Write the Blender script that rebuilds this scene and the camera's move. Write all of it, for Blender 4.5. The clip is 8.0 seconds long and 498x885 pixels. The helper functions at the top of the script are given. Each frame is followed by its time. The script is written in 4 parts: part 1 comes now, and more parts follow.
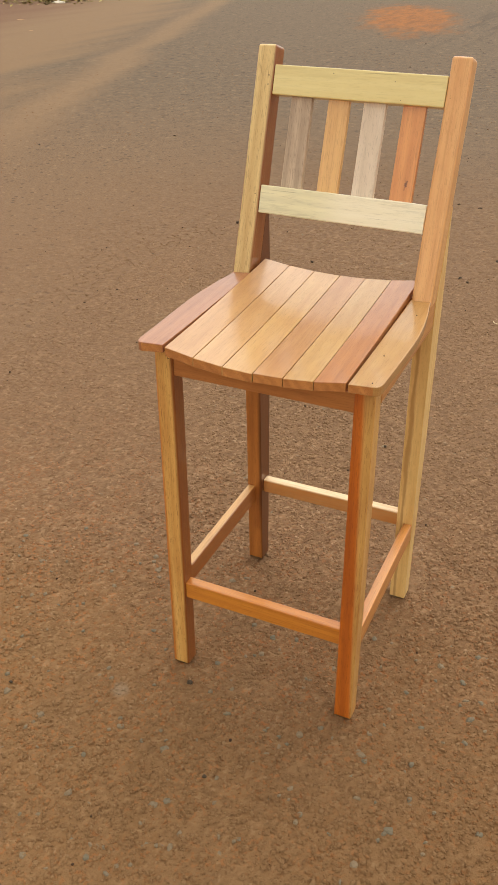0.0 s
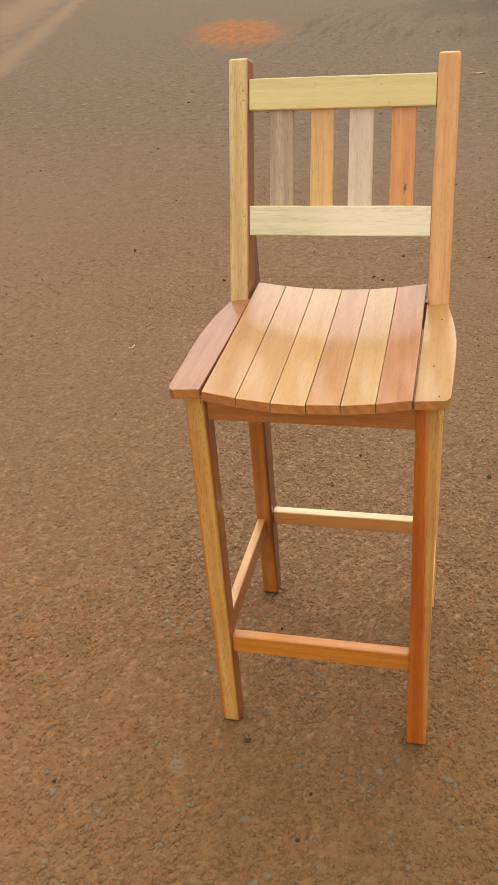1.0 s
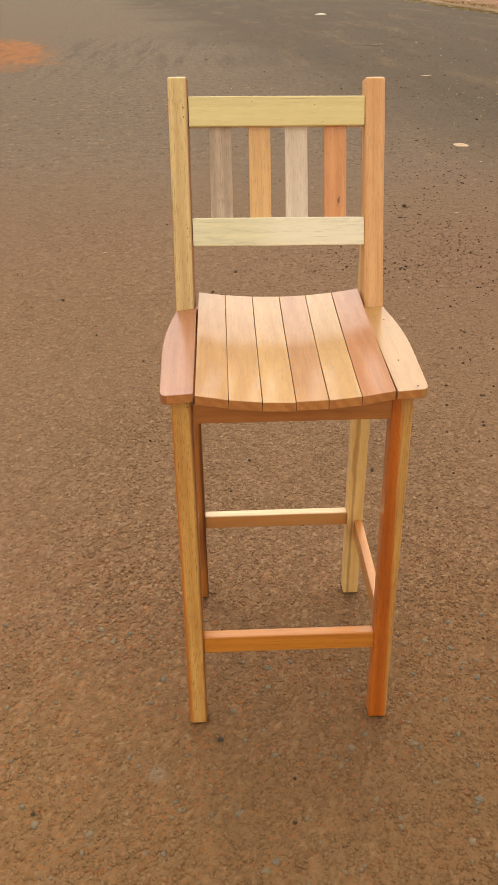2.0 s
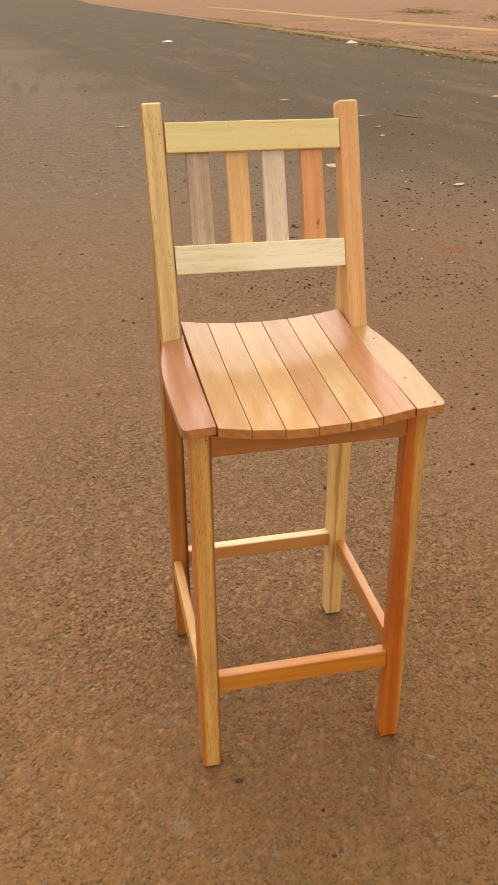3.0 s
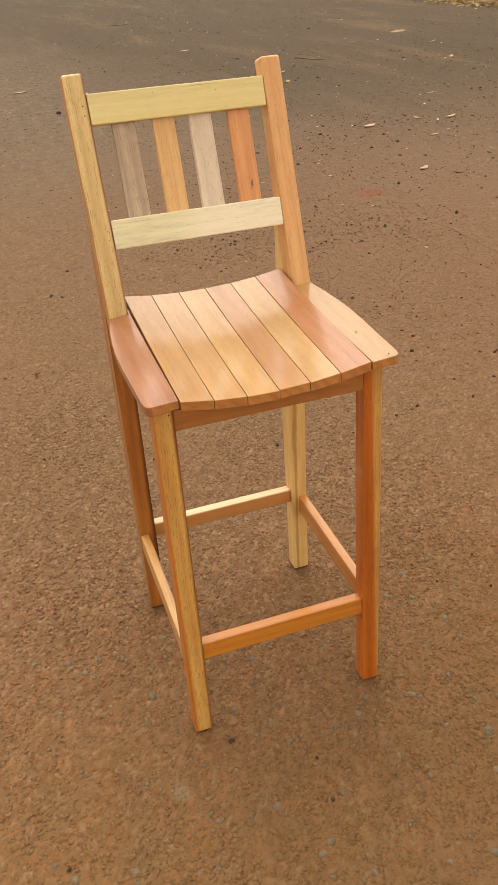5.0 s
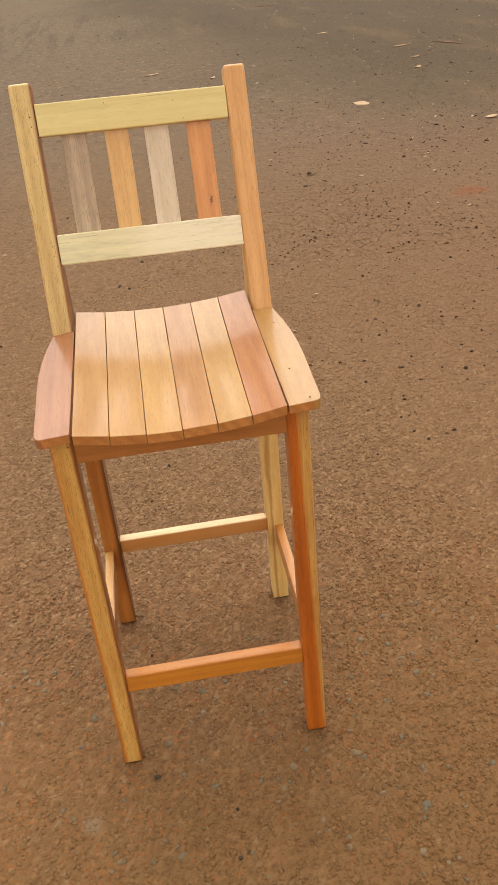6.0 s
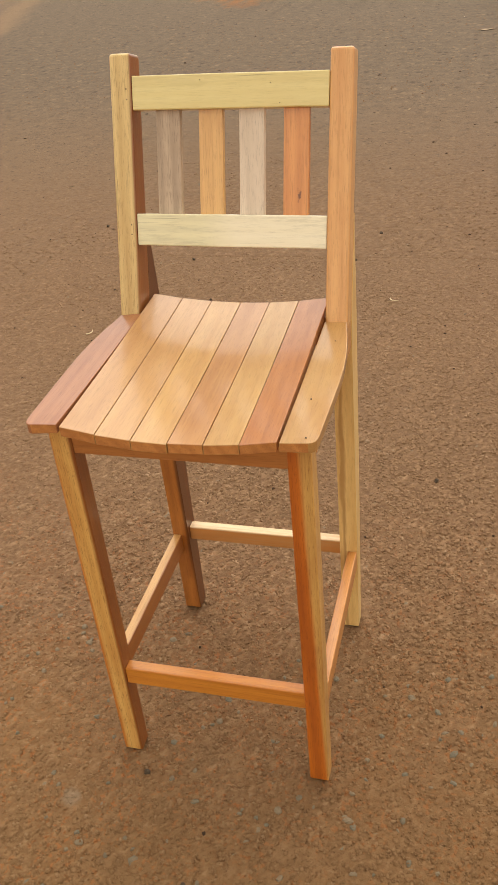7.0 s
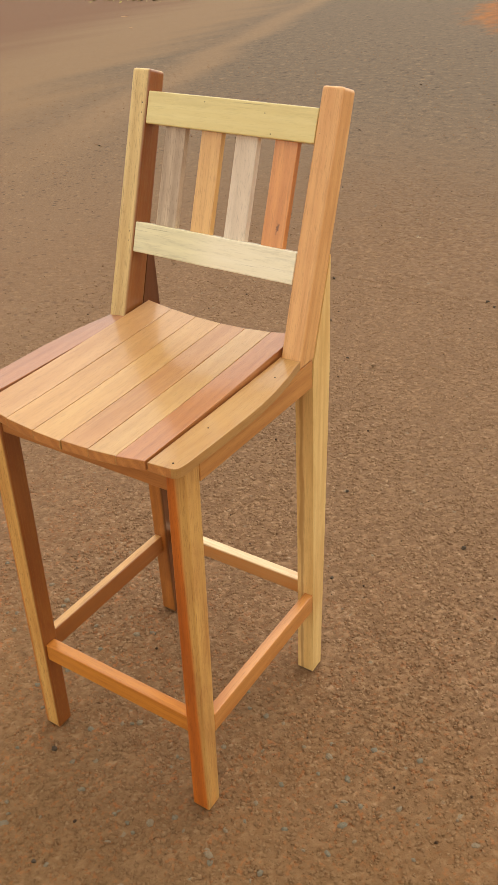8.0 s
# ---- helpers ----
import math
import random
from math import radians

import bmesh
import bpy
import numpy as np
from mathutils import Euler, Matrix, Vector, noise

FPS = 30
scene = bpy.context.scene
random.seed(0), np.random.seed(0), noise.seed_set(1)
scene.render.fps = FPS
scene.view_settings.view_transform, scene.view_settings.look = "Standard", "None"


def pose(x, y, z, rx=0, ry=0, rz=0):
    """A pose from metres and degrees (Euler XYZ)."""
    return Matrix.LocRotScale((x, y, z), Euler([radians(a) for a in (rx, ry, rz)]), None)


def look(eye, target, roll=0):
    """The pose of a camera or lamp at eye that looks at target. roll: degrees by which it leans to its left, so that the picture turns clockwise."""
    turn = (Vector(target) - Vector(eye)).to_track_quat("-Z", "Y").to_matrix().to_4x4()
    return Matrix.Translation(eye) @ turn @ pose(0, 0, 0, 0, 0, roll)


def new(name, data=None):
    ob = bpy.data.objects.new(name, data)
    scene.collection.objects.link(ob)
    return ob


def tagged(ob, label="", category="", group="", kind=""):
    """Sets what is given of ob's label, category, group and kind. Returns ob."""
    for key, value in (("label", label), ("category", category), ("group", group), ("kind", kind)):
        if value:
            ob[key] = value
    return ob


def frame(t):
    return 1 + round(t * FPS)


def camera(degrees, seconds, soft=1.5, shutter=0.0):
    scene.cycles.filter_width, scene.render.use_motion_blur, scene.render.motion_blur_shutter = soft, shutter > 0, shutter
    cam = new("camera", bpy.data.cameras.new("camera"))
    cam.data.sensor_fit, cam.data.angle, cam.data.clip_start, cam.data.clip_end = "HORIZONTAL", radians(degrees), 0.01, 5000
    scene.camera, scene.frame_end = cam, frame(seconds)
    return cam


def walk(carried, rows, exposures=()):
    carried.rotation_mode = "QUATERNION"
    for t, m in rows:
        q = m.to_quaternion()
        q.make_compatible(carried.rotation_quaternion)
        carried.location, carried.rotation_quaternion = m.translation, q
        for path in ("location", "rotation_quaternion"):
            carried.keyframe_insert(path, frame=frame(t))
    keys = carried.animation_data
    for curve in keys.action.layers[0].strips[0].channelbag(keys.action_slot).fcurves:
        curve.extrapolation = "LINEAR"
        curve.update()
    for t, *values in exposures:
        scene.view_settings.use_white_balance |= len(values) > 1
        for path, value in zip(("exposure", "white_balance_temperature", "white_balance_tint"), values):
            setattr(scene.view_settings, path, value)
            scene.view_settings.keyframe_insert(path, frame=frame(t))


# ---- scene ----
cam = camera(32.9, 8.0, soft=1.5)
PATH = [
    (0, (0.512, -1.355, 1.37), (-0.205, 0.202, 0.34), -0.3),
    (0.5, (0.341, -1.346, 1.352), (-0.199, 0.291, 0.339), -1.1),
    (1, (0.216, -1.346, 1.361), (-0.243, 0.32, 0.355), -4.8),
    (1.5, (0.075, -1.411, 1.363), (-0.1, 0.321, 0.379), -1.5),
    (1.7, (-0.006, -1.449, 1.373), (-0.077, 0.288, 0.383), -1.0),
    (3, (-0.345, -1.376, 1.369), (0.008, 0.352, 0.427), -0.6),
    (3.5, (-0.482, -1.354, 1.374), (0.034, 0.326, 0.419), -0.7),
    (4, (-0.576, -1.345, 1.393), (0.067, 0.288, 0.434), -1.6),
    (4.5, (-0.55, -1.35, 1.39), (0.145, 0.256, 0.422), -1.9),
    (4.7, (-0.499, -1.36, 1.388), (0.139, 0.251, 0.388), -2.7),
    (5.8, (-0.067, -1.364, 1.401), (0.104, 0.325, 0.343), -5.9),
    (6, (-0.01, -1.327, 1.398), (0.16, 0.367, 0.349), -5.5),
    (6.5, (0.156, -1.178, 1.401), (0.042, 0.495, 0.311), -2.5),
    (7, (0.408, -1.154, 1.393), (-0.089, 0.452, 0.31), -5.6),
    (7.5, (0.672, -1.138, 1.408), (-0.163, 0.342, 0.353), -7.4),
    (8, (0.808, -0.976, 1.393), (-0.117, 0.462, 0.355), -1.3),
]
walk(cam, [(t, look(eye, target, roll)) for t, eye, target, roll in PATH], exposures=[(0, -0.04, 6250, 10.5), (1.7, -0.04, 6450, 12), (3.5, -0.03, 6800, 13), (4.7, -0.03, 6800, 13), (6.5, -0.03, 6550, 12), (8, -0.03, 6350, 11)])

# ---- daylight: a bright veiled sky, the hidden sun high beyond the chair ----
SUN_AZIMUTH, SUN_HEIGHT = 8, 60          # degrees clockwise from +y, degrees above the horizon
world = bpy.data.worlds.new("veiled_sky")
scene.world = world
world.use_nodes = True
wn, wl = world.node_tree.nodes, world.node_tree.links
sky = wn.new("ShaderNodeTexSky")
sky.sky_type, sky.sun_disc = "NISHITA", False
sky.sun_elevation, sky.sun_rotation = radians(SUN_HEIGHT), radians(SUN_AZIMUTH)
sky.dust_density, sky.air_density, sky.ozone_density = 6.0, 1.0, 0.6
veil = wn.new("ShaderNodeHueSaturation")
veil.inputs["Saturation"].default_value = 0.3
wl.new(sky.outputs[0], veil.inputs["Color"])
cloud = wn.new("ShaderNodeMix")                      # thin even cloud over the whole sky
cloud.data_type = "RGBA"
cloud.inputs[0].default_value = 0.65
cloud.inputs[7].default_value = (9.0, 7.9, 6.2, 1)
wl.new(veil.outputs[0], cloud.inputs[6])
wl.new(cloud.outputs[2], wn["Background"].inputs["Color"])
wn["Background"].inputs["Strength"].default_value = 0.19

sun_data = bpy.data.lights.new("sun", "SUN")
sun_data.energy, sun_data.angle, sun_data.color = 0.95, radians(70), (1.0, 0.9, 0.76)
sun = new("sun", sun_data)
az, el = radians(SUN_AZIMUTH), radians(SUN_HEIGHT)
sun.matrix_world = look((30 * math.sin(az) * math.cos(el), 30 * math.cos(az) * math.cos(el), 30 * math.sin(el)), (0, 0, 0))


# ---- node helpers ----
def srgb(r, g, b, k=1.0):
    """A base colour from 8-bit values, times k."""
    def lin(v):
        v /= 255
        return v / 12.92 if v <= 0.04045 else ((v + 0.055) / 1.055) ** 2.4
    return (lin(r) * k, lin(g) * k, lin(b) * k, 1.0)


class Nodes:
    """A small shorthand for building one material."""

    def __init__(self, name):
        self.mat = bpy.data.materials.new(name)
        self.mat.use_nodes = True
        self.n, self.l = self.mat.node_tree.nodes, self.mat.node_tree.links
        self.bsdf = self.n["Principled BSDF"]

    def put(self, socket, value):
        if isinstance(value, bpy.types.NodeSocket):
            self.l.new(value, socket)
        else:
            socket.default_value = value

    def math(self, op, a, b=0.0, c=None, clamp=False):
        node = self.n.new("ShaderNodeMath")
        node.operation, node.use_clamp = op, clamp
        self.put(node.inputs[0], a)
        self.put(node.inputs[1], b)
        if c is not None:
            self.put(node.inputs[2], c)
        return node.outputs[0]

    def position(self):
        return self.n.new("ShaderNodeNewGeometry").outputs["Position"]

    def split(self, vector):
        node = self.n.new("ShaderNodeSeparateXYZ")
        self.put(node.inputs[0], vector)
        return node.outputs

    def mapped(self, vector, scale=(1, 1, 1), place=(0, 0, 0), turn=(0, 0, 0)):
        node = self.n.new("ShaderNodeMapping")
        self.put(node.inputs["Vector"], vector)
        self.put(node.inputs["Location"], place)
        node.inputs["Scale"].default_value = scale
        node.inputs["Rotation"].default_value = [radians(a) for a in turn]
        return node.outputs[0]

    def noise(self, vector, scale, detail=4.0, rough=0.55, warp=0.0):
        node = self.n.new("ShaderNodeTexNoise")
        self.put(node.inputs["Vector"], vector)
        node.inputs["Scale"].default_value, node.inputs["Detail"].default_value = scale, detail
        node.inputs["Roughness"].default_value, node.inputs["Distortion"].default_value = rough, warp
        return node.outputs[0]

    def noise_colour(self, vector, scale):
        node = self.n.new("ShaderNodeTexNoise")
        self.put(node.inputs["Vector"], vector)
        node.inputs["Scale"].default_value = scale
        return node.outputs["Color"]

    def cells(self, vector, scale, feature="F1"):
        node = self.n.new("ShaderNodeTexVoronoi")
        node.feature = feature
        self.put(node.inputs["Vector"], vector)
        node.inputs["Scale"].default_value = scale
        return node.outputs

    def ramp(self, value, low, high):
        """0 below low, 1 above high, smooth between."""
        node = self.n.new("ShaderNodeMapRange")
        node.interpolation_type = "SMOOTHSTEP"
        self.put(node.inputs["Value"], value)
        node.inputs["From Min"].default_value, node.inputs["From Max"].default_value = low, high
        return node.outputs[0]

    def steps(self, value, stops):
        node = self.n.new("ShaderNodeValToRGB")
        self.put(node.inputs[0], value)
        el = node.color_ramp.elements
        while len(el) < len(stops):
            el.new(0.5)
        for e, (at, colour) in zip(el, stops):
            e.position, e.color = at, colour
        return node.outputs[0]

    def mix(self, factor, a, b, how="MIX"):
        node = self.n.new("ShaderNodeMix")
        node.data_type, node.blend_type = "RGBA", how
        self.put(node.inputs[0], factor)
        self.put(node.inputs[6], a)
        self.put(node.inputs[7], b)
        return node.outputs[2]

    def bump(self, height, strength, distance):
        node = self.n.new("ShaderNodeBump")
        node.inputs["Strength"].default_value, node.inputs["Distance"].default_value = strength, distance
        self.put(node.inputs["Height"], height)
        self.l.new(node.outputs[0], self.bsdf.inputs["Normal"])

    def finish(self, colour, rough=0.6, coat=0.0, coat_rough=0.2):
        self.put(self.bsdf.inputs["Base Color"], colour)
        self.put(self.bsdf.inputs["Roughness"], rough)
        self.bsdf.inputs["Coat Weight"].default_value = coat
        self.bsdf.inputs["Coat Roughness"].default_value = coat_rough
        return self.mat


# ---- timbers ----
def timber(name, pale, deep, axis, streak=0.35, second=None, band=None, pores=0.35, stain=0.0, knot=None, coat=0.9, lean=0.0, vein=None, more=(), mellow=0.34, checks=0.0):
    """Varnished wood with its grain along axis (0, 1 or 2). second and band: another tone (sapwood, or light and shade
    put into the colour) past a place on an axis: (axis, from, to[, shift for each metre of height]).
    stain: grey-green streaks. knot: (x, y, z, size). vein: a dark line along the grain (axis, place, half width).
    more: further tones like second, each (tone, axis, from, to). mellow: darker clouding. checks: fine splits along the
    grain."""
    m = Nodes(name)
    place = m.n.new("ShaderNodeTexCoord").outputs["Object"]
    grain = m.mapped(place, turn=(lean, 0, 0)) if lean else place
    shift = m.math("MULTIPLY", m.n.new("ShaderNodeObjectInfo").outputs["Random"], 37.0)
    move = m.n.new("ShaderNodeCombineXYZ")
    for k in range(3):
        m.put(move.inputs[k], shift)

    def along(lengthwise, across):
        scale = [across] * 3
        scale[axis] = lengthwise
        return m.mapped(grain, scale, move.outputs[0])

    wide = m.noise(along(2.2, 34), 1.0, 5, 0.6, 0.3)
    rings = m.n.new("ShaderNodeTexWave")
    rings.wave_type, rings.bands_direction = "BANDS", "DIAGONAL"
    m.put(rings.inputs["Vector"], along(0.5, 26))
    rings.inputs["Scale"].default_value, rings.inputs["Distortion"].default_value = 1.0, 5.0
    rings.inputs["Detail"].default_value, rings.inputs["Detail Scale"].default_value = 4.0, 0.5
    fine = m.noise(along(42, 760), 1.0, 3, 0.7)
    fibre = m.noise(along(5, 210), 1.0, 4, 0.65)
    cloud = m.noise(along(5, 17), 1.0, 4, 0.6, 0.4)
    tone = m.math("ADD", m.math("MULTIPLY", m.ramp(wide, 0.3, 0.72), 0.55), m.math("MULTIPLY", rings.outputs["Fac"], 0.45))
    colour = m.mix(m.math("MULTIPLY", tone, streak * 1.6, clamp=True), pale, deep)
    for other, along_axis, a, b, *slope in ([(second, *band)] if second else []) + list(more):
        edge = m.math("ADD", m.math("MULTIPLY_ADD", m.split(place)[2], slope[0], m.split(place)[along_axis]) if slope else m.split(place)[along_axis], m.math("MULTIPLY", m.math("SUBTRACT", wide, 0.5), 0.5 * abs(b - a) + 0.006))
        other = m.mix(m.math("MULTIPLY", tone, 0.5), other, [c * 0.66 for c in other[:3]] + [1.0])
        colour = m.mix(m.ramp(edge, a, b), colour, other)
    colour = m.mix(m.math("MULTIPLY", m.ramp(cloud, 0.42, 0.7), mellow), colour, (deep[0] * 0.82, deep[1] * 0.7, deep[2] * 0.58, 1.0))
    colour = m.mix(m.math("MULTIPLY", m.ramp(fibre, 0.48, 0.7), mellow * 0.9), colour, [c * 0.72 for c in deep[:3]] + [1.0])
    if stain:
        grey = m.ramp(m.math("ADD", m.math("MULTIPLY", m.noise(along(26, 230), 1.0, 4, 0.7), 0.6), m.math("MULTIPLY", m.noise(along(5, 30), 1.0, 3, 0.6), 0.4)), 0.5, 0.64)
        colour = m.mix(m.math("MULTIPLY", grey, stain), colour, srgb(128, 122, 88, 0.8))
    if vein:
        off = m.math("ABSOLUTE", m.math("ADD", m.math("SUBTRACT", m.split(place)[vein[0]], vein[1]), m.math("MULTIPLY", m.math("SUBTRACT", m.noise(along(5, 30), 1.0, 4, 0.6), 0.5), vein[2] * 4.0)))
        colour = m.mix(m.math("MULTIPLY", m.ramp(off, vein[2], vein[2] * 0.2), 0.66), colour, (deep[0] * 0.52, deep[1] * 0.42, deep[2] * 0.36, 1.0))
    if checks:
        split_line = m.math("MULTIPLY", m.ramp(m.noise(along(5, 520), 1.0, 2, 0.5), 0.62, 0.7), m.ramp(m.noise(along(5, 24), 1.0, 3, 0.5), 0.5, 0.6))
        colour = m.mix(m.math("MULTIPLY", split_line, checks), colour, srgb(84, 66, 34))
    pore = m.ramp(fine, 0.53, 0.67)
    colour = m.mix(m.math("MULTIPLY", pore, pores), colour, [c * 0.55 for c in deep[:3]] + [1.0])
    if knot:
        far = m.n.new("ShaderNodeVectorMath")
        far.operation = "DISTANCE"
        m.put(far.inputs[0], m.mapped(place, (1, 1, 0.3)))
        far.inputs[1].default_value = (knot[0], knot[1], knot[2] * 0.3)
        eye = m.math("ADD", far.outputs["Value"], m.math("MULTIPLY", m.math("SUBTRACT", m.noise(place, 190.0, 3, 0.6), 0.5), knot[3] * 3.5))
        colour = m.mix(m.math("MULTIPLY", m.ramp(eye, knot[3], knot[3] * 0.1), 0.8), colour, (deep[0] * 0.16, deep[1] * 0.1, deep[2] * 0.08, 1.0))
    m.bump(m.math("ADD", m.math("MULTIPLY", fine, 0.5), m.math("MULTIPLY", wide, 0.8)), 0.22, 0.0012)
    rough = m.math("ADD", 0.34, m.math("MULTIPLY", cloud, 0.2))
    return m.finish(colour, rough, coat, 0.16)


def tone(r, g, b):
    """The base colour of a varnished wood."""
    red, green, blue, _ = srgb(r, g, b, 0.92)
    return (red, green * 0.985, blue * 0.94, 1.0)


# honey post: inner face browner than its wood, to carry the shade there
honey_post = timber("honey_timber_upright", tone(232, 206, 142), tone(188, 148, 82), 2, 0.4, tone(142, 77, 28), (0, -0.1715, -0.1665), pores=0.6, lean=17.4, more=[(tone(206, 134, 66), 0, -0.2022, -0.2034)], coat=0.55, mellow=0.24, checks=0.6)
peach_post = timber("peach_timber_upright", tone(238, 188, 126), tone(208, 146, 82), 2, 0.35, pores=0.35, lean=17.4, coat=0.55)
yellow_rail = timber("yellow_timber_across", tone(230, 215, 150), tone(212, 190, 118), 0, 0.25, pores=0.18, stain=0.1, mellow=0.15, checks=0.5)
cream_rail = timber("cream_timber_across", tone(247, 241, 218), tone(236, 226, 190), 0, 0.25, pores=0.14, stain=0.22, more=[(tone(242, 236, 196), 0, 0.03, -0.06)], mellow=0.1, checks=0.45)
grey_slat = timber("grey_brown_timber", tone(210, 188, 164), tone(144, 124, 106), 2, 0.4, pores=0.6, coat=0.3, lean=17.4)
amber_slat = timber("amber_timber", tone(228, 182, 114), tone(200, 146, 82), 2, 0.3, pores=0.4, lean=17.4)
ash_slat = timber("pale_grey_timber", tone(234, 219, 202), tone(196, 177, 157), 2, 0.35, pores=0.5, mellow=0.2, coat=0.3, lean=17.4)
russet_slat = timber("russet_timber", tone(230, 162, 92), tone(194, 120, 62), 2, 0.4, pores=0.35, knot=(0.117, 0.1985, 0.974, 0.0042), lean=17.4)
plank_tones = [
    timber("mauve_plank", tone(174, 116, 76), tone(147, 87, 54), 1, 0.4),
    timber("honey_plank", tone(192, 147, 89), tone(173, 123, 68), 1, 0.3),
    timber("sand_plank", tone(195, 151, 92), tone(175, 125, 68), 1, 0.3),
    timber("straw_plank", tone(198, 156, 93), tone(180, 131, 72), 1, 0.28),
    timber("copper_plank", tone(189, 139, 82), tone(165, 111, 60), 1, 0.32),
    timber("pale_plank", tone(195, 156, 96), tone(175, 128, 70), 1, 0.3),
    timber("red_plank", tone(184, 122, 66), tone(156, 92, 46), 1, 0.35),
    timber("golden_plank", tone(187, 147, 87), tone(167, 118, 61), 1, 0.28),
]
# straw leg: its inner face is brown heartwood plus painted-in shade
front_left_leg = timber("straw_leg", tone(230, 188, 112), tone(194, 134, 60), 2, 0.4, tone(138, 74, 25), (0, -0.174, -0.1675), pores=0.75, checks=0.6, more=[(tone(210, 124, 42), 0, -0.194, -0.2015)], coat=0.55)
front_right_leg = timber("orange_leg", tone(214, 120, 32), tone(160, 78, 18), 2, 0.45, tone(220, 174, 100), (0, 0.197, 0.2055, 0.026), pores=0.5, coat=0.55)
# brown leg: the very dark inner face has its shade in the colour
back_left_leg = timber("brown_leg", tone(192, 124, 54), tone(140, 82, 32), 2, 0.5, tone(98, 53, 22), (0, -0.176, -0.168), coat=0.55)
back_right_leg = timber("yellow_leg", tone(244, 214, 148), tone(220, 174, 100), 2, 0.4, pores=0.3, vein=(0, 0.179, 0.006), coat=0.55)
apron_wood = timber("rust_apron", tone(192, 128, 66), tone(156, 94, 44), 0, 0.35, coat=0.55)
side_apron_wood = timber("tan_apron", tone(208, 152, 84), tone(172, 110, 54), 1, 0.4, coat=0.55)
front_bar_wood = timber("orange_bar", tone(218, 146, 52), tone(186, 108, 34), 0, 0.45, pores=0.3, coat=0.55)
# back bar: the pale top tone paints sky sheen over orange-brown wood
back_bar_wood = timber("sheen_top_bar", tone(244, 222, 184), tone(224, 186, 134), 0, 0.45, tone(200, 134, 68), (2, 0.2425, 0.2385), coat=0.35)
# left bar: the inner side face is a darker brown than the top
left_bar_wood = timber("wheat_bar", tone(222, 178, 112), tone(178, 122, 62), 1, 0.45, tone(158, 96, 42), (0, -0.1875, -0.1842), coat=0.55)
right_bar_wood = timber("salmon_bar", tone(212, 150, 78), tone(176, 108, 48), 1, 0.4, coat=0.55)

end_grain = timber("end_grain", tone(206, 142, 80), tone(166, 104, 54), 1, 0.5, pores=0.4, coat=0.5)

# dark brown for the leg ends, painting the contact shadow at the feet
foot_shade = timber("foot_contact_shade", tone(112, 76, 44), tone(70, 46, 26), 1, 0.5, pores=0.5, coat=0.1)
nail_mat = Nodes("dark_nail_hole")
nail_mat = nail_mat.finish(nail_mat.mix(nail_mat.noise(nail_mat.position(), 900), (0.02, 0.012, 0.008, 1), (0.06, 0.035, 0.02, 1)), 0.7)


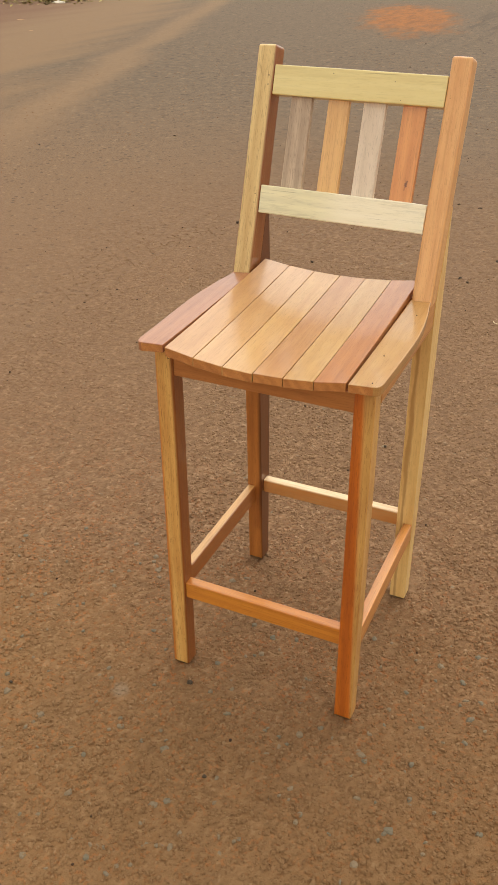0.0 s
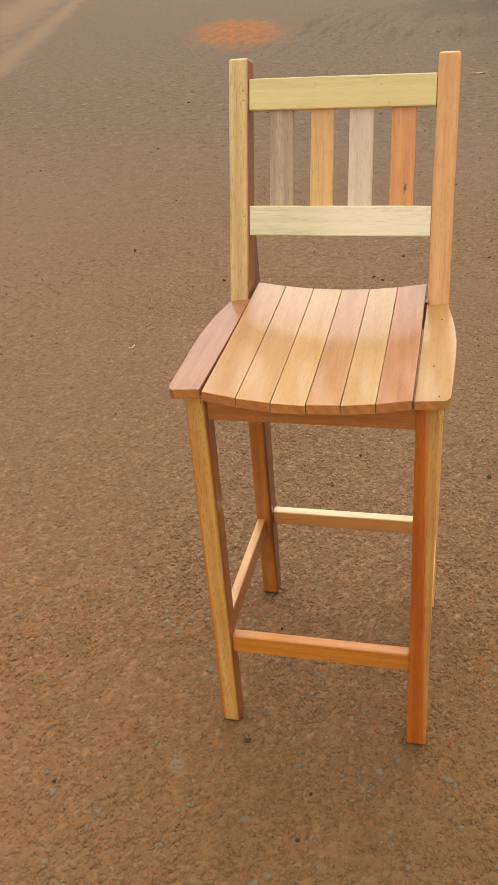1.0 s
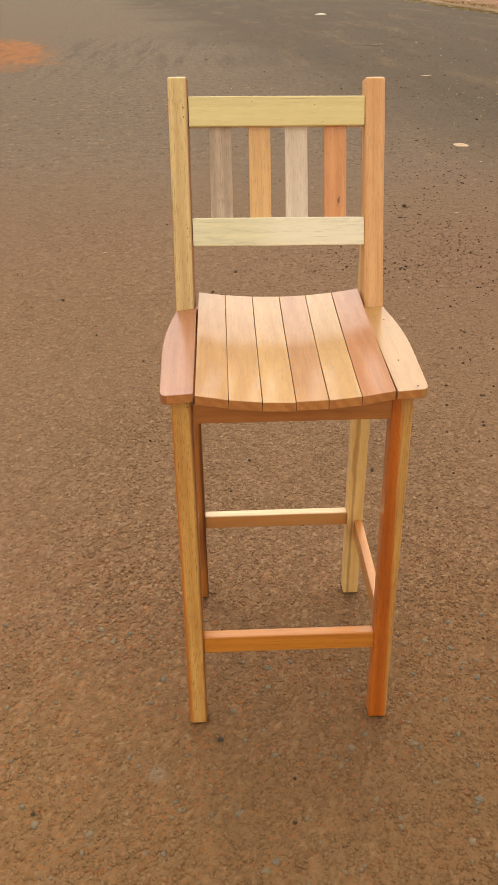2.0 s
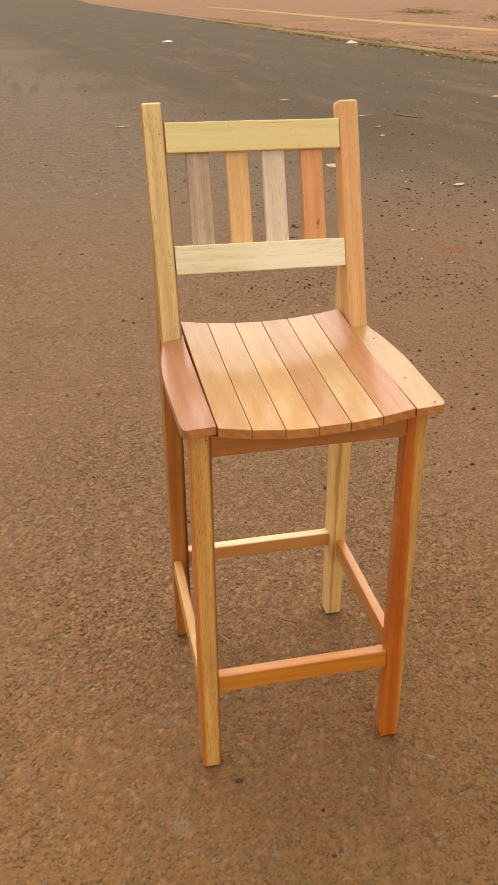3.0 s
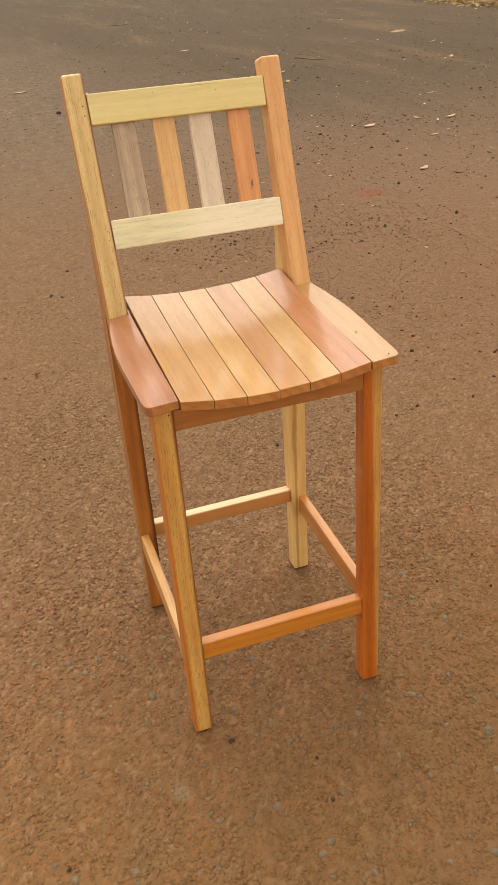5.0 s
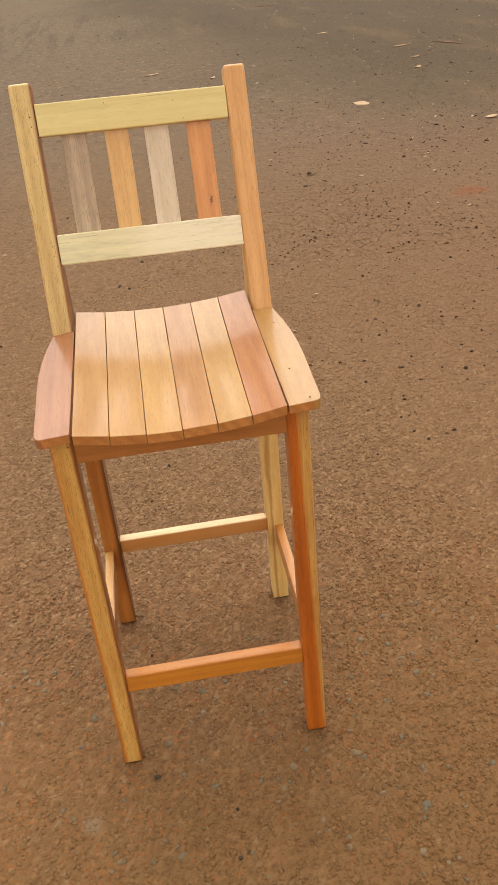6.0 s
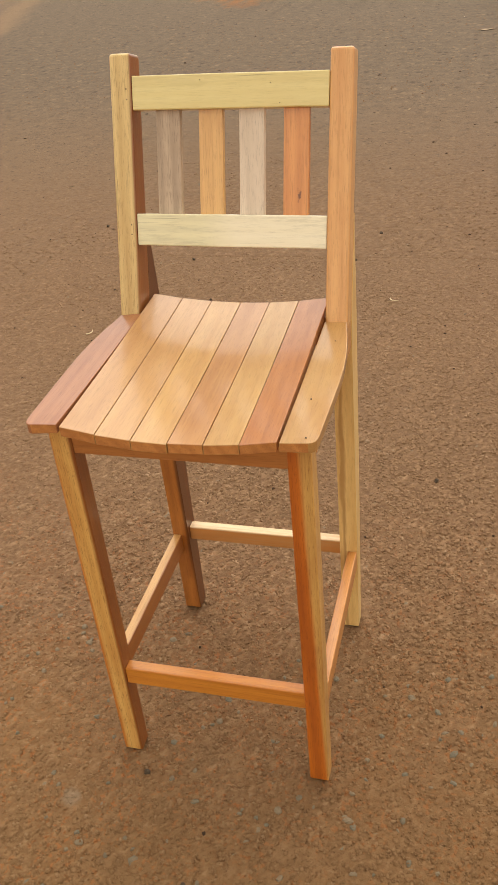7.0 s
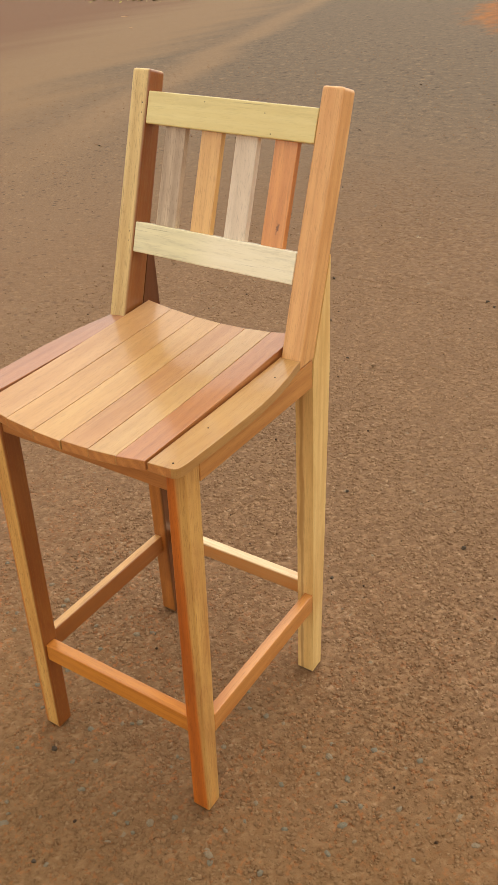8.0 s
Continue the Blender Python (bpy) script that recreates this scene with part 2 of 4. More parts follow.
# ---- ground materials ----
def asphalt():
    """Old dusty asphalt: stones in red dust, a greyer wheel-swept side, sand and red earth along the far edge.
    Where the mesh carries its own stones, the attribute holds each stone's tint, how bare it lies, and how far the mesh takes over."""
    m = Nodes("dusty_asphalt")
    pos = m.position()
    x, y, _ = m.split(pos)
    held = m.n.new("ShaderNodeAttribute")
    held.attribute_name = "stone"
    tint, top, own = m.split(held.outputs["Vector"])
    wobble = m.noise(pos, 0.9, 4, 0.6)
    broad = m.noise(pos, 0.35, 3, 0.5)
    patchy = m.noise(pos, 5.0, 4, 0.6)
    grit = m.noise(pos, 170.0, 3, 0.7)
    big = m.cells(pos, 70.0)
    lumps = m.noise(pos, 78.0, 5, 0.66, 0.4)
    mottle = m.noise(pos, 34.0, 4, 0.7)
    blotch = m.noise(pos, 9.0, 7, 0.8)
    pick = m.split(big["Color"])[0]
    # away from the chair
    plain = m.mix(m.ramp(lumps, 0.36, 0.64), srgb(94, 71, 49), srgb(148, 117, 84))
    bare = m.ramp(m.math("ADD", big["Distance"], m.math("MULTIPLY", m.math("SUBTRACT", patchy, 0.5), 0.6)), 0.5, 0.3)
    shown = m.math("MULTIPLY", bare, m.ramp(pick, 0.55, 0.8))
    stone = m.steps(pick, [(0.5, srgb(118, 90, 64)), (0.8, srgb(136, 110, 82)), (0.96, srgb(124, 106, 86)), (0.985, srgb(108, 103, 93))])
    plain = m.mix(m.math("MULTIPLY", shown, 0.8), plain, stone)
    # round the chair
    stones = m.steps(tint, [(0.0, srgb(116, 87, 62)), (0.45, srgb(140, 109, 79)), (0.85, srgb(160, 127, 95)), (0.97, srgb(180, 151, 120)), (0.98, srgb(124, 114, 98)), (0.995, srgb(114, 107, 92))])
    stones = m.mix(m.math("MULTIPLY", m.ramp(grit, 0.3, 0.75), 0.35), stones, srgb(143, 110, 75))
    # the darker tone between stones deepens the shade of their gaps
    close = m.mix(top, srgb(106, 79, 54), stones)
    colour = m.mix(own, plain, close)
    colour = m.mix(m.math("MULTIPLY", m.ramp(mottle, 0.4, 0.7), 0.2), colour, srgb(142, 110, 78))
    colour = m.mix(m.math("MULTIPLY_ADD", m.ramp(blotch, 0.36, 0.52), -0.2, 0.2), colour, srgb(100, 75, 52))
    bare = m.mix(own, bare, top)
    # where a pale dab of old mortar lies
    dab = m.math("SQRT", m.math("ADD", m.math("POWER", m.math("ADD", x, 0.267), 2.0), m.math("POWER", m.math("ADD", y, 0.322), 2.0)))
    dab = m.math("ADD", dab, m.math("MULTIPLY", m.math("SUBTRACT", m.noise(pos, 60.0, 3, 0.6), 0.5), 0.02))
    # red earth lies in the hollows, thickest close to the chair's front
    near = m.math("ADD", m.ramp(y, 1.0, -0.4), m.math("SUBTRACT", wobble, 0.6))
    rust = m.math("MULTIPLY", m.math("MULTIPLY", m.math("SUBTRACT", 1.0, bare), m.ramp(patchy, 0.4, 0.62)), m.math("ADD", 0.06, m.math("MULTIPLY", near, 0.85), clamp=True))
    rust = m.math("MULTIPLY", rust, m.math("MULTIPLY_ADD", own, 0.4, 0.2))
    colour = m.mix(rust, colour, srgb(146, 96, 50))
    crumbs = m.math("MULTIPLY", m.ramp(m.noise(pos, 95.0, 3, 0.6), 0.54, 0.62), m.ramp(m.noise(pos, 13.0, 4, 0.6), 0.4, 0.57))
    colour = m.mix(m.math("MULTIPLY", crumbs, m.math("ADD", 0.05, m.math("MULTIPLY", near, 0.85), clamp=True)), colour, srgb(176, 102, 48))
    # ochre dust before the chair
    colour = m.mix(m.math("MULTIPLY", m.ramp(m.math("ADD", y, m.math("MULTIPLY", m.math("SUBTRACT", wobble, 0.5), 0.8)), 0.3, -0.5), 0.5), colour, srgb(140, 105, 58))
    # an irregular darker brown patch to the chair's front right
    brown_patch = m.math("ADD", m.math("SQRT", m.math("ADD", m.math("POWER", m.math("MULTIPLY_ADD", x, 1.6, -0.75), 2.0), m.math("POWER", m.math("ADD", y, 0.6), 2.0))), m.math("MULTIPLY", m.math("SUBTRACT", m.noise(pos, 4.0, 5, 0.65), 0.5), 1.3))
    colour = m.mix(m.math("MULTIPLY", m.ramp(brown_patch, 1.3, 0.2), 0.42), colour, srgb(108, 77, 40))
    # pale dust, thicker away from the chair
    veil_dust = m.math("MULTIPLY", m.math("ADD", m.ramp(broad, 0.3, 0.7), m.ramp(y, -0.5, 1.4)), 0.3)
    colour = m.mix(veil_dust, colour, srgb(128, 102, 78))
    # the side towards the kerb keeps a redder dust
    mauve = m.math("MULTIPLY", m.ramp(m.math("ADD", x, m.math("MULTIPLY", m.math("SUBTRACT", broad, 0.5), 1.5)), 0.0, 1.6), m.ramp(y, 0.3, 1.5))
    colour = m.mix(m.math("MULTIPLY", mauve, 0.45), colour, srgb(122, 92, 69))
    # smooth bluish stones stay clean
    colour = m.mix(m.math("MULTIPLY", m.math("MULTIPLY", m.ramp(tint, 0.981, 0.984), own), 0.72), colour, m.mix(m.ramp(tint, 0.988, 0.998), srgb(136, 123, 102), srgb(116, 114, 100)))
    colour = m.mix(m.math("MULTIPLY", m.ramp(dab, 0.025, 0.012), 0.45), colour, srgb(146, 132, 113))
    # the far road is greyer and blotched
    far_off = m.ramp(y, 1.2, 8.0)
    colour = m.mix(m.math("MULTIPLY", far_off, 0.66), colour, srgb(92, 82, 67))
    speck = m.cells(pos, 26.0)
    kind = m.split(speck["Color"])[1]
    spot = m.math("MULTIPLY", m.ramp(speck["Distance"], 0.42, 0.22), m.math("MULTIPLY_ADD", own, -0.85, 1.0))
    colour = m.mix(m.math("MULTIPLY", m.math("MULTIPLY", spot, m.ramp(kind, 0.74, 0.78)), 0.55), colour, srgb(60, 46, 34))
    colour = m.mix(m.math("MULTIPLY", m.math("MULTIPLY", spot, m.ramp(kind, 0.2, 0.16)), 0.42), colour, srgb(160, 132, 98))
    speck = m.cells(m.mapped(pos, (1.0, 0.6, 1)), 12.0)
    kind = m.split(speck["Color"])[1]
    spot = m.math("MULTIPLY", m.ramp(speck["Distance"], 0.36, 0.2), m.ramp(y, 3.5, 8.0))
    colour = m.mix(m.math("MULTIPLY", m.math("MULTIPLY", spot, m.ramp(kind, 0.78, 0.82)), 0.7), colour, srgb(58, 45, 34))
    colour = m.mix(m.math("MULTIPLY", m.math("MULTIPLY", spot, m.ramp(kind, 0.14, 0.1)), 0.5), colour, srgb(152, 126, 96))
    colour = m.mix(m.math("MULTIPLY", m.math("MULTIPLY", far_off, m.ramp(blotch, 0.5, 0.6)), 0.55), colour, srgb(82, 70, 55))
    colour = m.mix(m.math("MULTIPLY", m.math("MULTIPLY", far_off, m.ramp(blotch, 0.46, 0.38)), 0.4), colour, srgb(140, 120, 94))
    # swept grey lane towards the kerb
    lane = m.ramp(m.math("ADD", m.math("ADD", x, m.math("MULTIPLY_ADD", y, 0.16, -1.1)), m.math("MULTIPLY", m.math("SUBTRACT", broad, 0.5), 3.0)), 0.4, 3.0)
    lane = m.math("MULTIPLY", lane, m.ramp(y, 2.6, 8.0))
    swept = m.mix(m.ramp(m.noise(pos, 26.0, 8, 0.85), 0.38, 0.62), srgb(46, 36, 22), srgb(92, 75, 48))
    drift = m.noise(m.mapped(pos, (0.9, 0.14, 1), turn=(0, 0, 4)), 1.6, 7, 0.7)
    swept = m.mix(m.math("MULTIPLY", m.ramp(drift, 0.5, 0.68), 0.6), swept, srgb(112, 88, 60))
    swept = m.mix(m.math("MULTIPLY", m.ramp(drift, 0.46, 0.3), 0.5), swept, srgb(48, 42, 29))
    colour = m.mix(m.math("MULTIPLY", lane, 0.88), colour, swept)
    # a red stain behind the chair
    stain = m.math("SQRT", m.math("ADD", m.math("POWER", m.math("SUBTRACT", x, 1.84), 2.0), m.math("POWER", m.math("SUBTRACT", y, 3.25), 2.0)))
    stain = m.math("ADD", stain, m.math("MULTIPLY", m.math("SUBTRACT", m.noise(pos, 9.0, 5, 0.7), 0.5), 0.4))
    colour = m.mix(m.math("MULTIPLY", m.ramp(stain, 0.15, 0.0), 0.65), colour, srgb(134, 76, 42))
    # sand, then red earth, past the worn edge
    edge = m.math("ADD", m.math("ADD", x, 4.9), m.math("MULTIPLY", m.math("SUBTRACT", y, 4.5), 0.37))
    trails = m.noise(m.mapped(pos, (1.5, 0.12, 1), turn=(0, 0, -20.3)), 1.0, 4, 0.6)
    loose = m.math("ADD", edge, m.math("MULTIPLY", m.math("SUBTRACT", trails, 0.5), 3.0))
    sand = m.ramp(loose, 0.5, -1.0)
    earth = m.ramp(loose, -1.6, -4.2)
    trod = m.math("MULTIPLY", m.ramp(m.math("ABSOLUTE", m.math("SUBTRACT", m.math("ADD", edge, m.math("MULTIPLY", m.math("SUBTRACT", trails, 0.5), 0.8)), 0.55)), 0.5, 0.05), m.ramp(y, 2.0, 6.0))
    colour = m.mix(m.math("MULTIPLY", trod, 0.5), colour, srgb(148, 118, 85))
    colour = m.mix(m.math("MULTIPLY", sand, 0.8), colour, m.mix(grit, srgb(122, 96, 68), srgb(146, 117, 84)))
    colour = m.mix(m.math("MULTIPLY", earth, 0.85), colour, m.mix(patchy, srgb(114, 74, 48), srgb(102, 75, 53)))
    # spilt red soil and the wheel marks beside it
    dy = m.math("SUBTRACT", y, 16.6)
    dx = m.math("ADD", m.math("ADD", x, 4.25), m.math("MULTIPLY", dy, 0.26))
    oval = m.math("SQRT", m.math("ADD", m.math("POWER", m.math("DIVIDE", dx, 0.95), 2.0), m.math("POWER", m.math("DIVIDE", dy, 3.3), 2.0)))
    oval = m.math("ADD", oval, m.math("MULTIPLY", m.math("SUBTRACT", m.noise(m.mapped(pos, (1.6, 0.6, 1)), 1.6, 7, 0.75), 0.5), 2.6))
    spilt = m.math("MULTIPLY", m.ramp(oval, 1.25, 0.55), 0.92)
    colour = m.mix(spilt, colour, m.mix(m.ramp(m.noise(m.mapped(pos, (2.0, 0.5, 1)), 3.0, 6, 0.8), 0.4, 0.62), srgb(158, 98, 36), srgb(126, 80, 36)))
    marks = m.noise(m.mapped(pos, (1.3, 0.10, 1), turn=(0, 0, 28)), 2.8, 6, 0.75)
    zone = m.math("MULTIPLY", m.math("MULTIPLY", m.ramp(x, -4.0, -2.6), m.ramp(x, 2.6, 0.0)), m.math("MULTIPLY", m.ramp(y, 10.5, 14.0), m.ramp(y, 22.0, 17.0)))
    colour = m.mix(m.math("MULTIPLY", m.math("MULTIPLY", zone, m.ramp(marks, 0.48, 0.62)), 0.6), colour, srgb(74, 62, 48))
    colour = m.mix(1.0, colour, (0.87, 0.87, 0.86, 1.0), "MULTIPLY")        # the whole ground a little darker
    # relief
    calm = m.math("MULTIPLY_ADD", far_off, -0.6, 1.0)
    rise = m.math("ADD", m.math("MULTIPLY", lumps, 0.2), m.math("ADD", m.math("MULTIPLY", m.noise(pos, 150.0, 4, 0.72), 0.34), m.math("MULTIPLY", grit, 0.2)))
    m.bump(m.math("MULTIPLY", rise, calm), 1.0, 0.0075)
    m.bsdf.inputs["Specular IOR Level"].default_value = 0.25
    return m.finish(colour, m.math("ADD", 0.75, m.math("MULTIPLY", grit, 0.2)))


def earth_material(name, a, b, grain=40.0, leafy=0.0):
    m = Nodes(name)
    pos = m.position()
    broad, fine = m.noise(pos, 0.6, 5, 0.65), m.noise(pos, grain, 4, 0.7)
    colour = m.mix(m.ramp(broad, 0.3, 0.7), a, b)
    colour = m.mix(m.math("MULTIPLY", m.ramp(fine, 0.45, 0.75), 0.4), colour, [c * 0.6 for c in b[:3]] + [1.0])
    if leafy:
        flecks = m.ramp(m.noise(pos, 7.0, 5, 0.75), 0.58, 0.68)
        colour = m.mix(m.math("MULTIPLY", flecks, leafy), colour, srgb(170, 132, 76))
    m.bump(m.math("ADD", fine, m.math("MULTIPLY", broad, 3.0)), 0.6, 0.02)
    return m.finish(colour, 0.9)


def island_material(name, stops, rough=0.8, speck=60.0):
    """A tone for each loose piece of one mesh."""
    m = Nodes(name)
    pick = m.n.new("ShaderNodeNewGeometry").outputs["Random Per Island"]
    fine = m.noise(m.position(), speck, 3, 0.6)
    colour = m.mix(m.math("MULTIPLY", fine, 0.3), m.steps(pick, stops), (0.08, 0.055, 0.036, 1))
    m.bump(fine, 0.4, 0.002)
    m.bsdf.inputs["Specular IOR Level"].default_value = 0.15
    return m.finish(colour, rough)


def plain_material(name, a, b, scale=30.0, rough=0.8, relief=0.004):
    m = Nodes(name)
    pos = m.position()
    fine, broad = m.noise(pos, scale, 5, 0.65), m.noise(pos, scale * 0.12, 3, 0.6)
    colour = m.mix(m.math("ADD", m.math("MULTIPLY", fine, 0.5), m.math("MULTIPLY", broad, 0.5)), a, b)
    m.bump(fine, 0.5, relief)
    m.bsdf.inputs["Specular IOR Level"].default_value = 0.25
    return m.finish(colour, rough)


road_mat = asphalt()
verge_mat = earth_material("red_earth", srgb(146, 101, 65), srgb(108, 75, 48), 9.0, 0.6)
kerb_mat = plain_material("weathered_kerb_concrete", srgb(112, 92, 70), srgb(164, 136, 102), 14.0)
block_mat = plain_material("grey_concrete", srgb(168, 158, 136), srgb(126, 116, 98), 5.0)
strip_mat = plain_material("yellow_edging", srgb(174, 142, 88), srgb(154, 118, 76), 4.0)
wall_mat = plain_material("mossy_wall_render", srgb(150, 138, 108), srgb(104, 98, 74), 3.0, 0.9, 0.01)
grit_mat = island_material("road_grit", [(0.0, srgb(106, 78, 53)), (0.4, srgb(122, 93, 65)), (0.8, srgb(134, 104, 75)), (0.96, srgb(146, 118, 90)), (1.0, srgb(118, 108, 92))])
speck_mat = island_material("dark_grit", [(0.0, srgb(48, 35, 24)), (0.7, srgb(74, 56, 40)), (1.0, srgb(150, 134, 112))])
pale_grit_mat = island_material("pale_scraps", [(0.0, srgb(150, 128, 100)), (0.6, srgb(184, 162, 130)), (1.0, srgb(214, 200, 176))])
pebble_mat = plain_material("dark_pebble", srgb(50, 42, 33), srgb(84, 70, 54), 260.0, 0.7, 0.001)
leaf_litter_mat = island_material("dry_leaf_litter", [(0.0, srgb(136, 114, 74)), (0.4, srgb(170, 146, 94)), (0.75, srgb(184, 160, 104)), (1.0, srgb(206, 190, 150))])
weed_mat = island_material("dry_weeds", [(0.0, srgb(52, 44, 24)), (0.45, srgb(112, 102, 50)), (1.0, srgb(192, 178, 112))])
dry_leaf_mat = plain_material("dry_leaf", srgb(190, 164, 128), srgb(148, 112, 78), 90.0, 0.75, 0.001)
pale_leaf_mat = plain_material("bleached_leaf", srgb(202, 180, 150), srgb(160, 134, 106), 90.0, 0.75, 0.001)
brown_leaf_mat = plain_material("brown_leaf", srgb(128, 92, 62), srgb(92, 66, 46), 90.0, 0.75, 0.001)
card_mat = plain_material("tan_card", srgb(178, 146, 112), srgb(150, 118, 88), 12.0)
plastic_mat = plain_material("white_plastic", srgb(226, 220, 206), srgb(198, 190, 174), 8.0, 0.5)
straw_mat = plain_material("pale_straw", srgb(232, 220, 188), srgb(206, 188, 148), 200.0, 0.7, 0.0005)


# ---- mesh helpers ----
def mesh_object(name, bm, material, smooth=False):
    data = bpy.data.meshes.new(name)
    bm.normal_update()
    bm.to_mesh(data)
    bm.free()
    for each in material if isinstance(material, tuple) else (material,):
        data.materials.append(each)
    if smooth:
        data.polygons.foreach_set("use_smooth", [True] * len(data.polygons))
    return new(name, data)


def part(name, bm, material, parent, label="", smooth=False):
    ob = mesh_object(name, bm, material, smooth)
    ob.parent = parent
    return tagged(ob, label) if label else ob


def thing(name, label, category, place=(0, 0, 0), group=""):
    return tagged(new_empty(name, place), label, category, group)


def new_empty(name, place):
    ob = new(name)
    ob.empty_display_size = 0.1
    ob.matrix_world = Matrix.Translation(place)
    return ob


def beam(sections, bevel=0.002, wear=0.0004, seed=0, segments=2, foot=False):
    """A bar through four-cornered sections (each in the same order round), with eased edges and a slightly uneven saw line."""
    bm = bmesh.new()
    rings = []
    for i, corners in enumerate(sections):
        ring = []
        for k, c in enumerate(corners):
            v = Vector(c)
            v += wear * noise.noise_vector(v * 9 + Vector((seed * 3.1, k * 0.37, seed)))
            ring.append(bm.verts.new(v))
        rings.append(ring)
    for i, (a, b) in enumerate(zip(rings, rings[1:])):
        for k in range(4):
            bm.faces.new((a[k], a[(k + 1) % 4], b[(k + 1) % 4], b[k])).material_index = int(foot and i == 0)
    bm.faces.new(rings[0][::-1]).material_index = 1
    bm.faces.new(rings[-1]).material_index = 1
    bmesh.ops.recalc_face_normals(bm, faces=bm.faces)
    if bevel:
        sharp = [e for e in bm.edges if len(e.link_faces) == 2 and e.calc_face_angle(0) > 0.6]
        bmesh.ops.bevel(bm, geom=sharp, offset=bevel, segments=segments, profile=0.5, affect="EDGES", clamp_overlap=True)
    return bm


def upright(x0, x1, profile, n=9, draw=0.0, **more):
    """A standing bar: profile gives (z, y front, y back) from foot to head. draw: how far its head leans inwards."""
    zs = [p[0] for p in profile]
    rows = []
    for i in range(n):
        t = i / (n - 1) * (len(zs) - 1)
        k = min(int(t), len(zs) - 2)
        f = t - k
        a, b = profile[k], profile[k + 1]
        z, y0, y1 = (a[j] + (b[j] - a[j]) * f for j in range(3))
        d = -draw * i / (n - 1) * (1 if x0 > 0 else -1)
        rows.append([(x0 + d, y0, z), (x1 + d, y0, z), (x1 + d, y1, z), (x0 + d, y1, z)])
    e = 0.0022                                  # the foot is eased all round
    rows[0] = [(x + (e if x == x0 else -e), y + (e if y == rows[0][0][1] else -e), z) for x, y, z in rows[0]]
    rows.insert(1, [(x0, profile[0][1], profile[0][0] + 0.005), (x1, profile[0][1], profile[0][0] + 0.005), (x1, profile[0][2], profile[0][0] + 0.005), (x0, profile[0][2], profile[0][0] + 0.005)])
    return beam(rows, foot=True, **more)


def crossbar(x0, x1, y0, y1, z0, z1, axis, n=7, sag=0.0, **more):
    """A level bar along axis 0 or 1."""
    rows = []
    for i in range(n):
        f = i / (n - 1)
        d = -sag * math.sin(math.pi * f)
        if axis == 0:
            x = x0 + (x1 - x0) * f
            rows.append([(x, y0, z0 + d), (x, y1, z0 + d), (x, y1, z1 + d), (x, y0, z1 + d)])
        else:
            y = y0 + (y1 - y0) * f
            rows.append([(x0, y, z0 + d), (x1, y, z0 + d), (x1, y, z1 + d), (x0, y, z1 + d)])
    return beam(rows, **more)


def pit(place, normal, radius=0.0014):
    """The dark head of a sunken nail."""
    bm = bmesh.new()
    turn = Vector(normal).to_track_quat("Z", "Y").to_matrix().to_4x4()
    bmesh.ops.create_cone(bm, cap_ends=True, segments=8, radius1=radius, radius2=radius * 0.8, depth=0.0008, matrix=Matrix.Translation(place) @ turn)
    return bm


# ---- the road and what lies round it ----
RX0, RX1, RY0, RY1, CELL = -1.6, 1.9, -0.98, 2.45, 0.006      # fine stretch round the chair
SX0, SX1, SY0, SY1, COARSE = -3.2, 3.4, 0.25, 5.6, 0.0105       # coarser one behind it


def ground_sheet():
    """The flat road as far as the horizon, open where the stony stretch round the chair fills it."""
    bm = bmesh.new()
    reach = 400.0
    xs = [-reach, -60, -20, -8, SX0, RX0, RX1, SX1, 8, 20, 60, reach]
    ys = [-reach, -60, -20, -8, -3, RY0, SY0, RY1, SY1, 8, 20, 60, reach]
    grid = [[bm.verts.new((x, y, 0)) for x in xs] for y in ys]
    for j in range(len(ys) - 1):
        for i in range(len(xs) - 1):
            if not (SX0 <= xs[i] < SX1 and SY0 <= ys[j] < SY1) and (xs[i], ys[j]) != (RX0, RY0):
                bm.faces.new((grid[j][i], grid[j][i + 1], grid[j + 1][i + 1], grid[j + 1][i]))
    return mesh_object("road", bm, road_mat)


